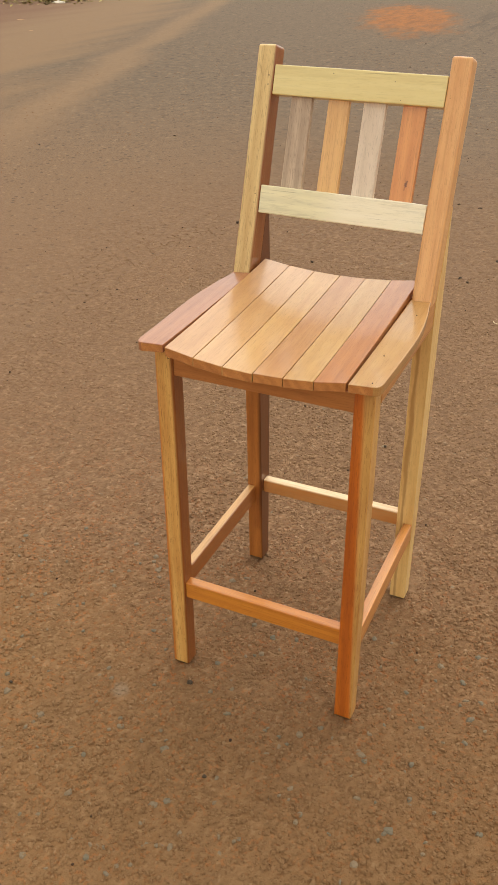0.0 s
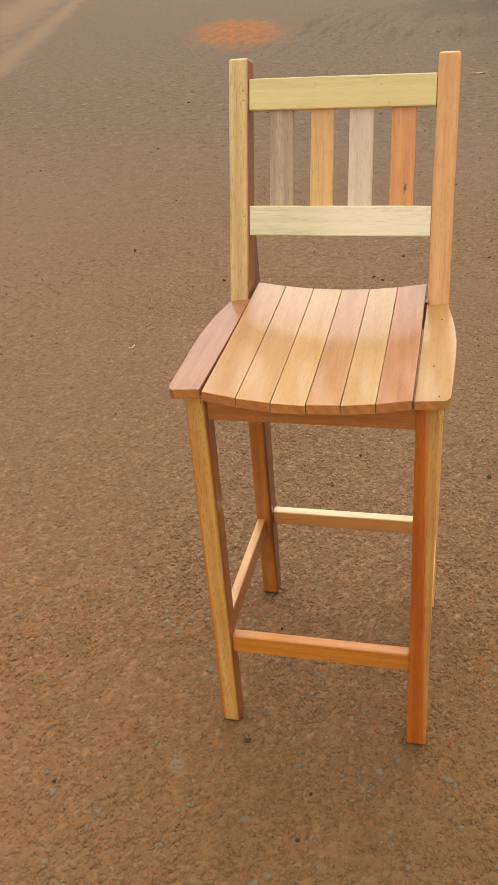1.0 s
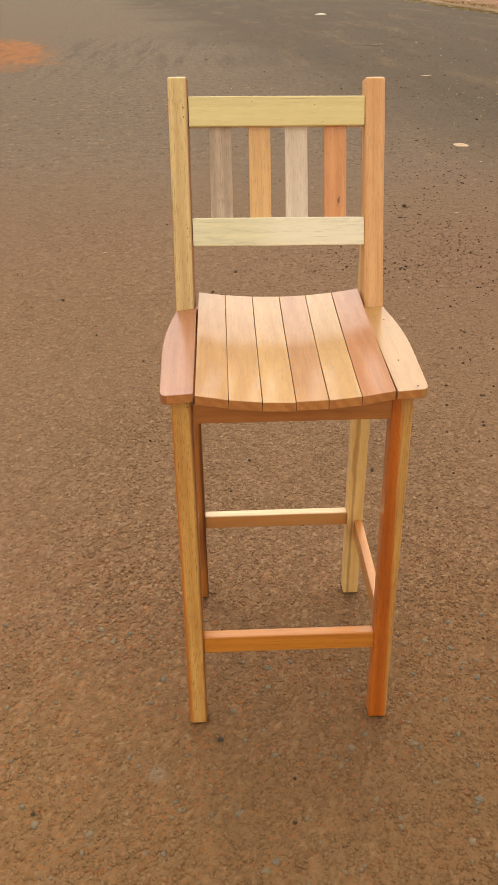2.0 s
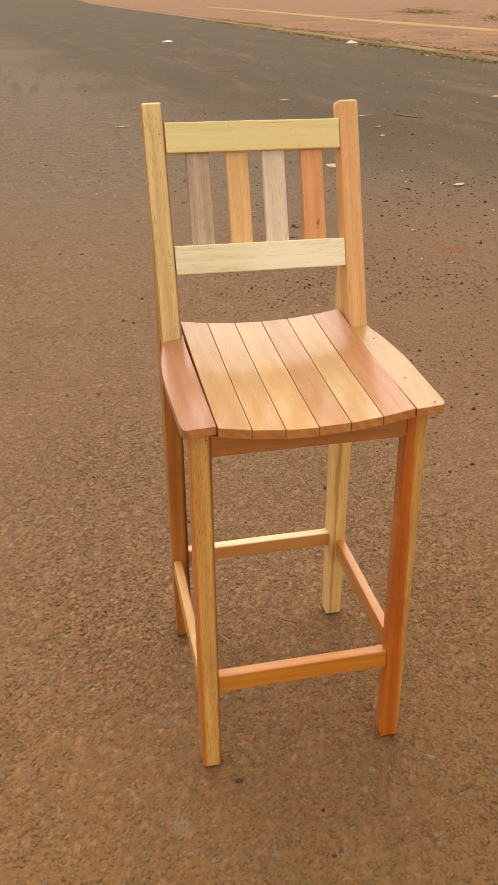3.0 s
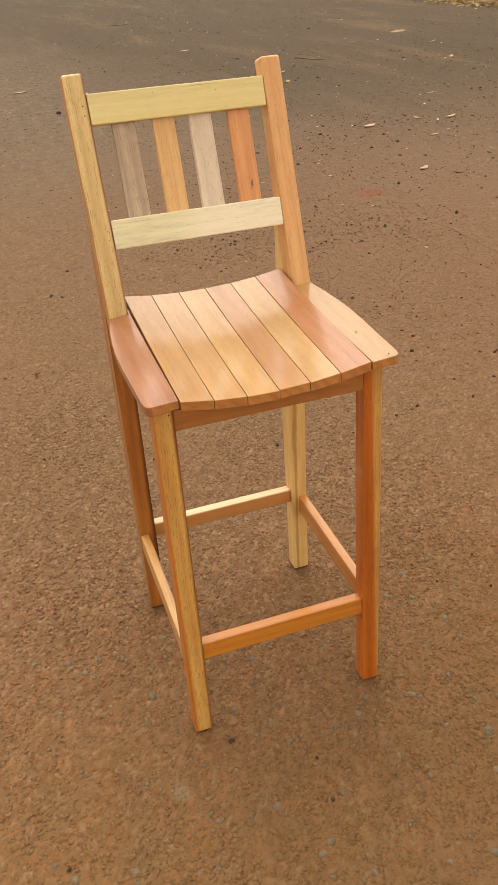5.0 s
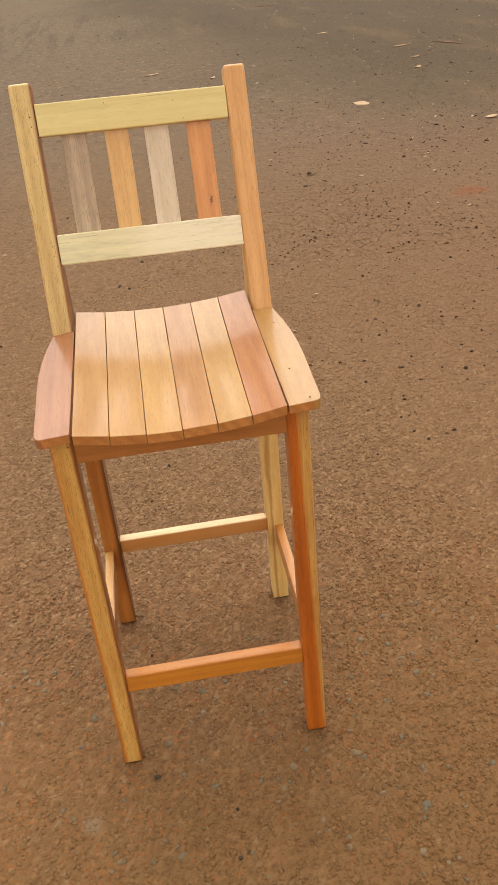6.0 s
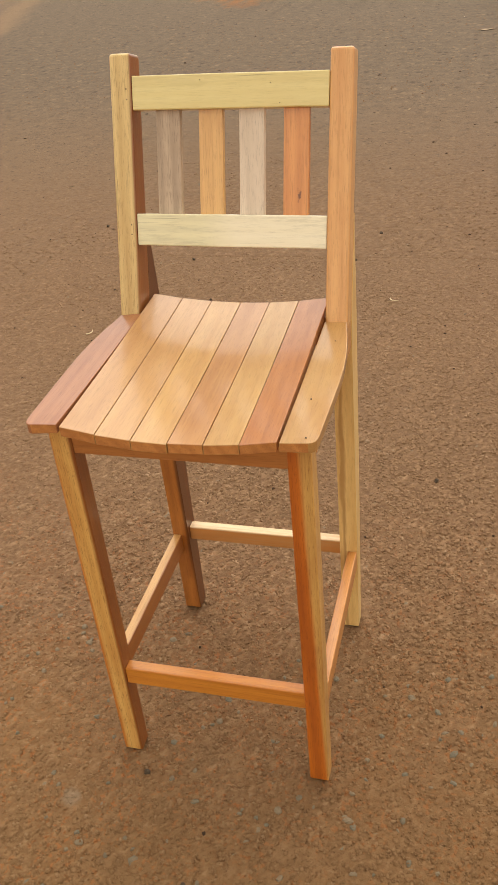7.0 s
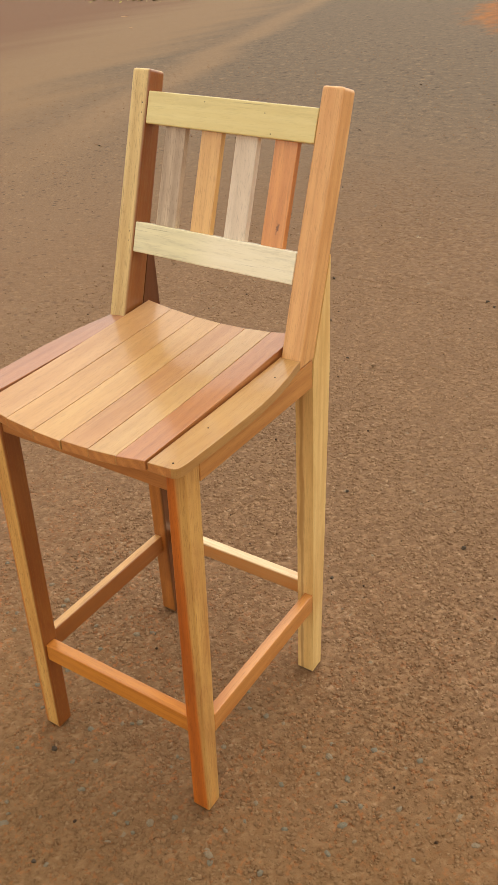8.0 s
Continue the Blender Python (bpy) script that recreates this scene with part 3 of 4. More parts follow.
def stony_stretch(x0, x1, y0, y1, cell, pitch, seed, hole=None):
    """A stretch of the road's surface: stones of many sizes bedded in fines, as one mesh, open where hole (x0, x1, y0, y1) says."""
    rng = np.random.default_rng(seed)
    nx, ny = int(round((x1 - x0) / cell)) + 1, int(round((y1 - y0) / cell)) + 1

    def soft(step, size):
        """Smooth random heights on the grid, one value for each step cells."""
        raw = rng.uniform(-1, 1, (ny // step + 3, nx // step + 3))
        gy, gx = np.arange(ny) / step, np.arange(nx) / step
        iy, ix = gy.astype(int), gx.astype(int)
        fy, fx = (gy - iy)[:, None], (gx - ix)[None, :]
        fy, fx = fy * fy * (3 - 2 * fy), fx * fx * (3 - 2 * fx)
        p, q = raw[iy][:, ix], raw[iy][:, ix + 1]
        r, t = raw[iy + 1][:, ix], raw[iy + 1][:, ix + 1]
        return size * ((p * (1 - fx) + q * fx) * (1 - fy) + (r * (1 - fx) + t * fx) * fy)

    gx, gy = np.linspace(x0, x1, nx), np.linspace(y0, y1, ny)

    def stones(pitch):
        """Nearest stone of an uneven bed: the gap to the next one, the stone's number, and the way from its middle."""
        mx, my = int((x1 - x0) / pitch) + 5, int((y1 - y0) / pitch) + 5
        sx, sy = rng.uniform(-0.1, 1.1, (my, mx)), rng.uniform(-0.1, 1.1, (my, mx))
        turn, flat = rng.uniform(0, math.pi, (my, mx)), rng.uniform(0.6, 1.0, (my, mx))
        px, py = (gx - x0) / pitch + 2, (gy - y0) / pitch + 2
        cx, cy = px.astype(int), py.astype(int)
        first, second = np.full((ny, nx), 9.0), np.full((ny, nx), 9.0)
        number = np.zeros((ny, nx), dtype=np.int64)
        ox, oy = np.zeros((ny, nx)), np.zeros((ny, nx))
        for j in (-1, 0, 1):
            for i in (-1, 0, 1):
                at = np.ix_(cy + j, cx + i)
                dx = px[None, :] - (cx + i)[None, :] - sx[at]
                dy = py[:, None] - (cy + j)[:, None] - sy[at]
                c, n = np.cos(turn[at]), np.sin(turn[at])
                d = np.hypot(dx * c + dy * n, (dy * c - dx * n) / flat[at])
                better = d < first
                second = np.where(better, first, np.minimum(second, d))
                first = np.where(better, d, first)
                number = np.where(better, (cy + j)[:, None] * mx + (cx + i)[None, :], number)
                ox, oy = np.where(better, dx, ox), np.where(better, dy, oy)
        return second - first, number, ox * pitch, oy * pitch, mx * my

    gap, number, ox, oy, total = stones(pitch)
    lift, tx, ty = rng.uniform(-0.0016, 0.0014, total), rng.normal(0, 0.34, total), rng.normal(0, 0.34, total)
    fines = rng.random(total) < 0.33
    lift[fines] -= 0.0012
    shade = rng.random(total)
    top = np.clip(gap / 0.26, 0, 1)
    top = top * top * (3 - 2 * top)
    height = -0.0039 + top * (0.0039 + lift[number] + ox * tx[number] + oy * ty[number])
    tint, bare = shade[number], np.where(fines[number], top * 0.45, top)
    gap, number, ox, oy, total = stones(pitch * 1.9)              # a few larger stones
    large = rng.random(total) < 0.095
    rise, shade = rng.uniform(0.0002, 0.0016, total), rng.uniform(0.1, 0.93, total)
    top = np.clip(gap / 0.3, 0, 1)
    top = top * top * (3 - 2 * top)
    high = -0.0039 + top * (0.0039 + rise[number])
    round_off = np.hypot(ox, oy) / rng.uniform(0.34, 0.56, total)[number] / (1.9 * pitch)
    high -= 0.004 * np.clip(round_off - 0.7, 0, 9)
    win = large[number] & (round_off < 1.0)
    high = np.maximum(high, height + 0.0004)
    height, tint, bare = np.where(win, high, height), np.where(win, shade[number], tint), np.where(win, top, bare)
    height = 0.6 * height + soft(1, 0.0004) + soft(3, 0.0007) + soft(70, 0.0012)

    def inside(ax, bx, ay, by):
        """How far each point lies within a rectangle."""
        return np.minimum(np.minimum(gx - ax, bx - gx)[None, :], np.minimum(gy - ay, by - gy)[:, None])

    own = np.ones((ny, nx))
    if hole:
        rim = inside(x0, x1, y0, y1)
        own = np.clip((rim - 0.05 + soft(60, 0.3) + soft(13, 0.12)) / 2.1, 0, 1) * np.clip(rim / 0.04, 0, 1)
        reach = inside(*hole)
        height *= 1.6
        height = np.where(reach > 0, np.minimum(height, -0.009), height)       # runs on a little under the fine stretch
    else:
        south = np.minimum(np.minimum(gx - x0, x1 - gx)[None, :], 9 * np.ones((ny, 1)))
        south = np.where((gy < SY0 + 0.3)[:, None], south, 9.0)
        south = np.minimum(south, (gy - y0)[:, None])
        own = np.clip((south + soft(30, 0.1) + soft(8, 0.06)) / 0.35, 0, 1) * np.clip(south / 0.04, 0, 1)
    height = np.where((reach > 0) if hole else False, height, height * own)
    verts = np.empty((ny, nx, 3))
    verts[..., 0], verts[..., 1], verts[..., 2] = gx[None, :], gy[:, None], height
    keep = np.ones((ny - 1) * (nx - 1), dtype=bool)
    if hole:
        middle = (reach[:-1, :-1] + reach[1:, 1:]).ravel() / 2
        keep = middle < 1.6 * cell
    k = (np.arange(ny - 1)[:, None] * nx + np.arange(nx - 1)[None, :]).ravel()[keep]
    quads = np.stack((k, k + 1, k + nx + 1, k + nx), axis=1).astype(np.int32)
    data = bpy.data.meshes.new("road_surface")
    data.vertices.add(nx * ny)
    data.vertices.foreach_set("co", verts.ravel())
    data.loops.add(quads.size)
    data.loops.foreach_set("vertex_index", quads.ravel())
    data.polygons.add(len(quads))
    data.polygons.foreach_set("loop_start", np.arange(len(quads), dtype=np.int32) * 4)
    stone = data.attributes.new("stone", "FLOAT_VECTOR", "POINT")
    stone.data.foreach_set("vector", np.stack((tint, bare, own), axis=-1).ravel())
    data.update()
    data.validate()
    data.materials.append(road_mat)
    return new("road_surface", data)


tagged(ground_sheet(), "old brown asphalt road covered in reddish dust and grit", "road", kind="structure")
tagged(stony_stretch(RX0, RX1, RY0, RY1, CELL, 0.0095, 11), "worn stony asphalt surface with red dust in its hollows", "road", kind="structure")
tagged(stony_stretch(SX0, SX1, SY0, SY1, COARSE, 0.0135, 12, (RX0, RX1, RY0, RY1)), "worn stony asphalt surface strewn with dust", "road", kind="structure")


def bedded_flakes(name, count, spread, low, high, tints, seed, sides=5, rise=0.0016, tilt=0.3):
    """Loose-edged flat flakes bedded in the road, as one mesh: spread(rng, n) gives their places."""
    rng = np.random.default_rng(seed)
    x, y = spread(rng, count)
    n = len(x)
    size = low + (high - low) * rng.random(n) ** 2.2
    turn, slim = rng.uniform(0, math.tau, n), rng.uniform(0.5, 1.0, n)
    lean_x, lean_y = rng.normal(0, tilt, n), rng.normal(0, tilt, n)
    verts = np.empty((n, 2 * sides, 3))
    for k in range(sides):
        a = turn + (k + rng.uniform(-0.28, 0.28, n)) * math.tau / sides
        q = size * rng.uniform(0.8, 1.15, n)
        px, py = q * np.cos(a), q * np.sin(a) * slim
        c, w = np.cos(turn * 3), np.sin(turn * 3)
        ox, oy = c * px - w * py, w * px + c * py
        verts[:, k] = np.stack((x + ox * 1.12, y + oy * 1.12, np.full(n, -0.0045)), axis=1)
        verts[:, sides + k] = np.stack((x + ox, y + oy, -0.0006 + rise * rng.random(n) * 0.3 + rise * 0.6 + ox * lean_x + oy * lean_y), axis=1)
    base = (np.arange(n) * 2 * sides)[:, None]
    k = np.arange(sides)
    walls = np.stack((k, (k + 1) % sides, sides + (k + 1) % sides, sides + k), axis=1).ravel()
    loops = np.concatenate((base + sides + k[None, :], base + walls[None, :]), axis=1).astype(np.int32)
    sizes = np.tile(np.array([sides] + [4] * sides, dtype=np.int32), n)
    data = bpy.data.meshes.new(name)
    data.vertices.add(n * 2 * sides)
    data.vertices.foreach_set("co", verts.ravel())
    data.loops.add(loops.size)
    data.loops.foreach_set("vertex_index", loops.ravel())
    data.polygons.add(len(sizes))
    data.polygons.foreach_set("loop_start", np.concatenate(([0], np.cumsum(sizes)[:-1])).astype(np.int32))
    stone = data.attributes.new("stone", "FLOAT_VECTOR", "POINT")
    pick = np.repeat(rng.uniform(*tints, n), 2 * sides)
    held = np.stack((pick, np.ones_like(pick), np.ones_like(pick)), axis=-1)
    stone.data.foreach_set("vector", held.ravel())
    data.update()
    data.validate()
    data.materials.append(road_mat)
    return new(name, data)


def round_the_chair(rng, n):
    y = -0.95 + np.minimum(rng.gamma(1.6, 0.75, n), 5.0)
    return 0.05 + rng.normal(0, 1.0, n) * (0.5 + 0.16 * (y + 0.95)), y


def before_the_chair(rng, n):
    return rng.uniform(-1.0, 1.0, n), -0.92 + 1.05 * rng.random(n) ** 1.2


def behind_the_chair(rng, n):
    y = 0.2 + np.minimum(rng.gamma(2.4, 0.85, n), 6.0)
    return 0.1 + rng.normal(0, 1.0, n) * (0.7 + 0.28 * y), y


tagged(bedded_flakes("stone_flakes", 58000, round_the_chair, 0.0018, 0.0068, (0.1, 0.95), 21, 5, 0.0015, 0.2), "small flat stone flakes bedded in the dusty asphalt", "chippings", kind="stuff")
tagged(bedded_flakes("stone_flakes", 24000, behind_the_chair, 0.0026, 0.0085, (0.45, 0.975), 22, 5, 0.0022, 0.2), "flat stone flakes bedded in the dusty asphalt", "chippings", kind="stuff")
tagged(bedded_flakes("blue_grey_stones", 420, before_the_chair, 0.0042, 0.0098, (0.985, 1.0), 23, 7, 0.0026, 0.08), "smooth blue-grey stones bedded in the dusty asphalt", "stones", kind="stuff")


def kerb_x(y):
    return 9.0 - 0.025 * (y - 12)


def long_strip(name, outline, y0, y1, step, material, shift, wobble=0.0):
    """A strip along y with a cross outline of (x, z), following shift(y)."""
    bm = bmesh.new()
    rings, y, i = [], y0, 0
    while y <= y1 + 1e-6:
        ring = []
        for k, (ox, oz) in enumerate(outline):
            w = wobble * noise.noise(Vector((y * 0.9, k * 1.7, 3.0)))
            ring.append(bm.verts.new((shift(y) + ox + w, y, oz + w * 0.5 if oz > 0.01 else oz)))
        rings.append(ring)
        y += step
    n = len(outline)
    for a, b in zip(rings, rings[1:]):
        for k in range(n):
            bm.faces.new((a[k], a[(k + 1) % n], b[(k + 1) % n], b[k]))
    bm.faces.new(rings[0])
    bm.faces.new(rings[-1][::-1])
    bmesh.ops.recalc_face_normals(bm, faces=bm.faces)
    return mesh_object(name, bm, material, True)


tagged(long_strip("kerb", [(0, -0.02), (0.0, 0.028), (0.02, 0.048), (0.12, 0.066), (0.15, 0.084), (0.15, -0.02)], -30, 150, 0.5, kerb_mat, kerb_x, 0.02),
       "low weathered concrete kerb half buried in dry leaves", "kerb", kind="structure")


def verge():
    bm = bmesh.new()
    outs = [0.15, 0.6, 1.2, 2, 3, 4.5, 6, 8, 11, 15, 20, 30, 60, 200]
    ys = [-60, -30] + [i * 1.5 for i in range(-8, 50)] + [90, 150, 300]
    rows = []
    for y in ys:
        row = []
        for o in outs:
            bumpy = 0.03 * noise.noise(Vector((o * 0.5, y * 0.35, 0))) if 0.3 < o < 40 else 0
            row.append(bm.verts.new((kerb_x(min(y, 150)) + o, y, 0.085 + bumpy)))
        rows.append(row)
    for a, b in zip(rows, rows[1:]):
        for k in range(len(outs) - 1):
            bm.faces.new((a[k], a[k + 1], b[k + 1], b[k]))
    rim = [e for e in bm.edges if e.is_boundary]
    low = bmesh.ops.extrude_edge_only(bm, edges=rim)["geom"]
    for v in low:
        if isinstance(v, bmesh.types.BMVert):
            v.co.z = -0.05
    bmesh.ops.recalc_face_normals(bm, faces=bm.faces)
    return mesh_object("verge", bm, verge_mat, True)


tagged(verge(), "bare red earth verge beyond the kerb with scattered leaves", "verge", kind="structure")
tagged(long_strip("edging", [(-0.35, 0.05), (-0.2, 0.106), (0.55, 0.108), (0.75, 0.05)], 8, 90, 0.6, strip_mat, lambda y: 14.9 + 0.3 * math.sin(y * 0.11), 0.06),
       "yellow sandy edging strip across the red verge", "edging", kind="structure")


def kerb_block(y0, y1, x):
    """A loose length of kerbstone with a rounded top."""
    bm = bmesh.new()
    outline = [(0, 0), (0.01, 0.13), (0.05, 0.19), (0.11, 0.215), (0.18, 0.21), (0.23, 0.175), (0.25, 0.11), (0.25, 0)]
    rings = []
    for i in range(9):
        y = y0 + (y1 - y0) * i / 8
        rings.append([bm.verts.new((x + ox + 0.012 * noise.noise(Vector((y * 3, k, x))), y, 0.08 + oz * (1 + 0.05 * noise.noise(Vector((y * 2, k * 0.6, 1)))))) for k, (ox, oz) in enumerate(outline)])
    for a, b in zip(rings, rings[1:]):
        for k in range(len(outline)):
            j = (k + 1) % len(outline)
            bm.faces.new((a[k], a[j], b[j], b[k]))
    bm.faces.new(rings[0])
    bm.faces.new(rings[-1])
    bmesh.ops.recalc_face_normals(bm, faces=bm.faces)
    return mesh_object("kerb_block", bm, block_mat)


for y0, y1, x in ((12.30, 13.9, 9.5), (10.2, 12.28, 9.52)):
    tagged(kerb_block(y0, y1, x), "loose grey concrete kerb block lying on the red verge", "kerb block", "kerb blocks on the verge")


def boundary_wall():
    """A rendered wall with a coping, seen at its foot."""
    root = thing("boundary_wall", "weathered mossy boundary wall at the back of the verge", "wall", (28.2, 35, 0.05))
    root["kind"] = "structure"
    # dark bar in place of the shaded gap below and past the wall
    part("gap_shade", crossbar(-0.07, 0.07, -13, 10.5, 0, 0.149, 1, n=14, bevel=0.01, wear=0.01), pebble_mat, root, "dark bar standing in for the shaded gap under the wall")
    b = crossbar(-0.1, 0.1, -13, 7.0, 0.15, 1.9, 1, n=12, bevel=0.01, wear=0.02)
    part("wall_body", b, wall_mat, root)
    part("coping", crossbar(-0.16, 0.16, -13, 7.0, 1.903, 1.99, 1, n=12, bevel=0.015, wear=0.01), block_mat, root)
    return root


boundary_wall()


def leaf_mesh(length, width, curl, seed):
    """One dry leaf: a bent blade with thickness, its tips lifted."""
    rng = random.Random(seed)
    bm = bmesh.new()
    rows, n = [], 7
    bend = rng.uniform(-0.1, 0.1) if length < 0.3 else 0.05
    for i in range(n):
        f = i / (n - 1)
        w = width * 0.5 * max(0.06, math.sin(math.pi * min(1, f * 0.94 + 0.03)) ** 0.8) * rng.uniform(0.85, 1.1)
        mid = Vector((bend * length * math.sin(math.pi * f), (f - 0.5) * length, 0))
        lift = curl * (2 * f - 1) ** 2
        rows.append([bm.verts.new(mid + Vector((s * w, 0, lift + curl * 0.8 * abs(s) * rng.uniform(0.4, 1.2)))) for s in (-1, 0, 1)])
    for a, b in zip(rows, rows[1:]):
        for k in range(2):
            bm.faces.new((a[k], a[k + 1], b[k + 1], b[k]))
    bmesh.ops.recalc_face_normals(bm, faces=bm.faces)
    bmesh.ops.solidify(bm, geom=bm.faces[:], thickness=0.0012)
    low = min(v.co.z for v in bm.verts)
    for v in bm.verts:
        v.co.z -= low
    return bm


def fallen_leaf(x, y, length, width, turn, material, label, seed):
    ob = mesh_object("fallen_leaf", leaf_mesh(length, width, min(length * 0.06, 0.008) if length < 0.3 else 0.006, seed), material, True)
    ob.matrix_world = pose(x, y, 0.001, 0, 0, turn)
    return tagged(ob, label, "leaf", "fallen leaves on the road")


LEAVES = [
    (2.39, 3.60, 0.10, 0.045, -55, pale_leaf_mat, "curled bleached leaf lying on the asphalt"),
    (2.52, 3.39, 0.07, 0.03, 40, brown_leaf_mat, "small dark brown leaf lying on the asphalt"),
    (2.68, 5.01, 0.12, 0.07, -70, pale_leaf_mat, "broad bleached leaf lying on the asphalt"),
    (3.14, 5.07, 0.09, 0.04, 20, dry_leaf_mat, "dry tan leaf lying on the asphalt"),
    (3.37, 4.95, 0.13, 0.045, -60, pale_leaf_mat, "long bleached leaf lying on the asphalt"),
    (3.55, 4.44, 0.15, 0.03, -85, pale_leaf_mat, "narrow rolled leaf lying on the asphalt"),
    (2.93, 4.44, 0.10, 0.025, -80, dry_leaf_mat, "narrow dry leaf lying on the asphalt"),
    (4.53, 5.43, 0.09, 0.05, 15, dry_leaf_mat, "dry tan leaf lying on the asphalt"),
    (0.33, 9.04, 0.17, 0.06, -80, pale_leaf_mat, "bleached leaf with a dark underside on the asphalt"),
    (3.30, 9.20, 0.26, 0.04, -70, dry_leaf_mat, "long narrow dry leaf lying on the asphalt"),
    (4.88, 8.86, 0.14, 0.05, 60, brown_leaf_mat, "dark brown leaf lying on the asphalt"),
    (6.35, 7.81, 0.10, 0.07, 10, pale_leaf_mat, "small bleached leaf lying on the asphalt"),
    (5.11, 7.95, 0.14, 0.05, -40, pale_leaf_mat, "bleached leaf lying on the asphalt"),
    (2.79, 11.2, 0.16, 0.06, -80, pale_leaf_mat, "bleached leaf lying on the asphalt"),
    (1.08, 4.00, 0.06, 0.012, -80, brown_leaf_mat, "thin dark curled leaf lying on the asphalt"),
    (1.80, 3.76, 0.03, 0.015, -70, pale_leaf_mat, "tiny bleached leaf scrap on the asphalt"),
    (1.60, 3.11, 0.018, 0.013, 10, pale_leaf_mat, "tiny bleached leaf scrap on the asphalt"),
    (3.15, 8.27, 0.12, 0.05, -70, dry_leaf_mat, "dry tan leaf lying on the asphalt"),
    (2.96, 7.60, 0.11, 0.06, -40, dry_leaf_mat, "dry tan leaf lying on the asphalt"),
    (3.22, 4.90, 0.08, 0.02, -30, pale_leaf_mat, "narrow bleached leaf lying on the asphalt"),
    (3.78, 6.01, 0.10, 0.03, -100, pale_leaf_mat, "narrow bleached leaf lying on the asphalt"),
    (3.45, 5.55, 0.08, 0.03, -50, pale_leaf_mat, "bleached leaf lying on the asphalt"),
    (5.63, 9.33, 0.20, 0.03, -60, dry_leaf_mat, "long narrow dry leaf lying on the asphalt"),
    (3.80, 9.04, 0.48, 0.05, 24, brown_leaf_mat, "long reddish-brown dry frond lying on the asphalt"),
    (2.94, 16.5, 0.60, 0.07, -62, brown_leaf_mat, "long reddish-brown dry frond lying on the asphalt"),
    (0.945, 8.35, 0.12, 0.05, -30, pale_leaf_mat, "bleached leaf lying on the asphalt"),
]
for i, (x, y, length, width, turn, mat, label) in enumerate(LEAVES):
    fallen_leaf(x, y, length, width, turn, mat, label, i + 5)


def curved_straw(x, y, turn, length=0.055, thick=0.0022):
    bm = bmesh.new()
    rings = []
    for i in range(9):
        f = i / 8
        a = (f - 0.5) * 1.5
        c = Vector((length * 0.6 * math.sin(a), length * 0.35 * (1 - math.cos(a)) * 2, thick + 0.004 * f * f))
        r = thick * (1.1 - 0.6 * f)
        rings.append([bm.verts.new(c + r * Vector((0, math.cos(k * math.tau / 6), math.sin(k * math.tau / 6)))) for k in range(6)])
    for p, q in zip(rings, rings[1:]):
        for k in range(6):
            bm.faces.new((p[k], p[(k + 1) % 6], q[(k + 1) % 6], q[k]))
    bm.faces.new(rings[0][::-1])
    bm.faces.new(rings[-1])
    ob = mesh_object("straw", bm, straw_mat, True)
    ob.matrix_world = pose(x, y, 0.0025, 0, 0, turn)
    return tagged(ob, "short curved pale straw lying on the asphalt", "straw", "straws on the road")


curved_straw(0.09, 1.98, -35)
curved_straw(-1.05, 1.60, 60, 0.042)


def pebble_mesh(seed, flat=0.7):
    rng = random.Random(seed)
    bm = bmesh.new()
    bmesh.ops.create_icosphere(bm, subdivisions=2, radius=1.0)
    for v in bm.verts:
        d = 0.75 + 0.35 * noise.noise(v.co * 1.3 + Vector((seed, 0, 0))) + rng.uniform(-0.05, 0.05)
        v.co = Vector((v.co.x * d, v.co.y * d * 0.8, v.co.z * d * flat))
    return bm


def pebble(x, y, size, turn, material, label, seed, flat=0.7, sink=0.25):
    ob = mesh_object("pebble", pebble_mesh(seed, flat), material)
    ob.matrix_world = pose(x, y, size * flat * (0.75 - sink), 0, 0, turn) @ Matrix.Scale(size, 4)
    return tagged(ob, label, "stone", "loose pebbles on the road")


DARK = "small dark pebble lying loose on the asphalt"
for i, (x, y, size) in enumerate([(-0.142, -0.245, 0.0085), (-0.161, 2.458, 0.012), (-0.045, 2.757, 0.014), (-0.87, 2.395, 0.011), (-0.492, -0.401, 0.0055),
                                  (0.337, 0.783, 0.009), (-0.042, 0.864, 0.008), (-1.487, 2.848, 0.012), (-0.006, -0.441, 0.006), (-0.659, 1.953, 0.008),
                                  (0.84, 2.787, 0.012), (1.074, 4.024, 0.02), (1.63, 2.633, 0.012), (2.07, 2.649, 0.016), (2.08, 3.35, 0.014), (0.533, 7.37, 0.03),
                                  (-0.437, 1.663, 0.008), (0.095, 0.502, 0.007), (-0.118, 2.418, 0.009), (-3.753, 4.09, 0.012)]):
    pebble(x, y, size, i * 47, pebble_mat, DARK, i + 1)


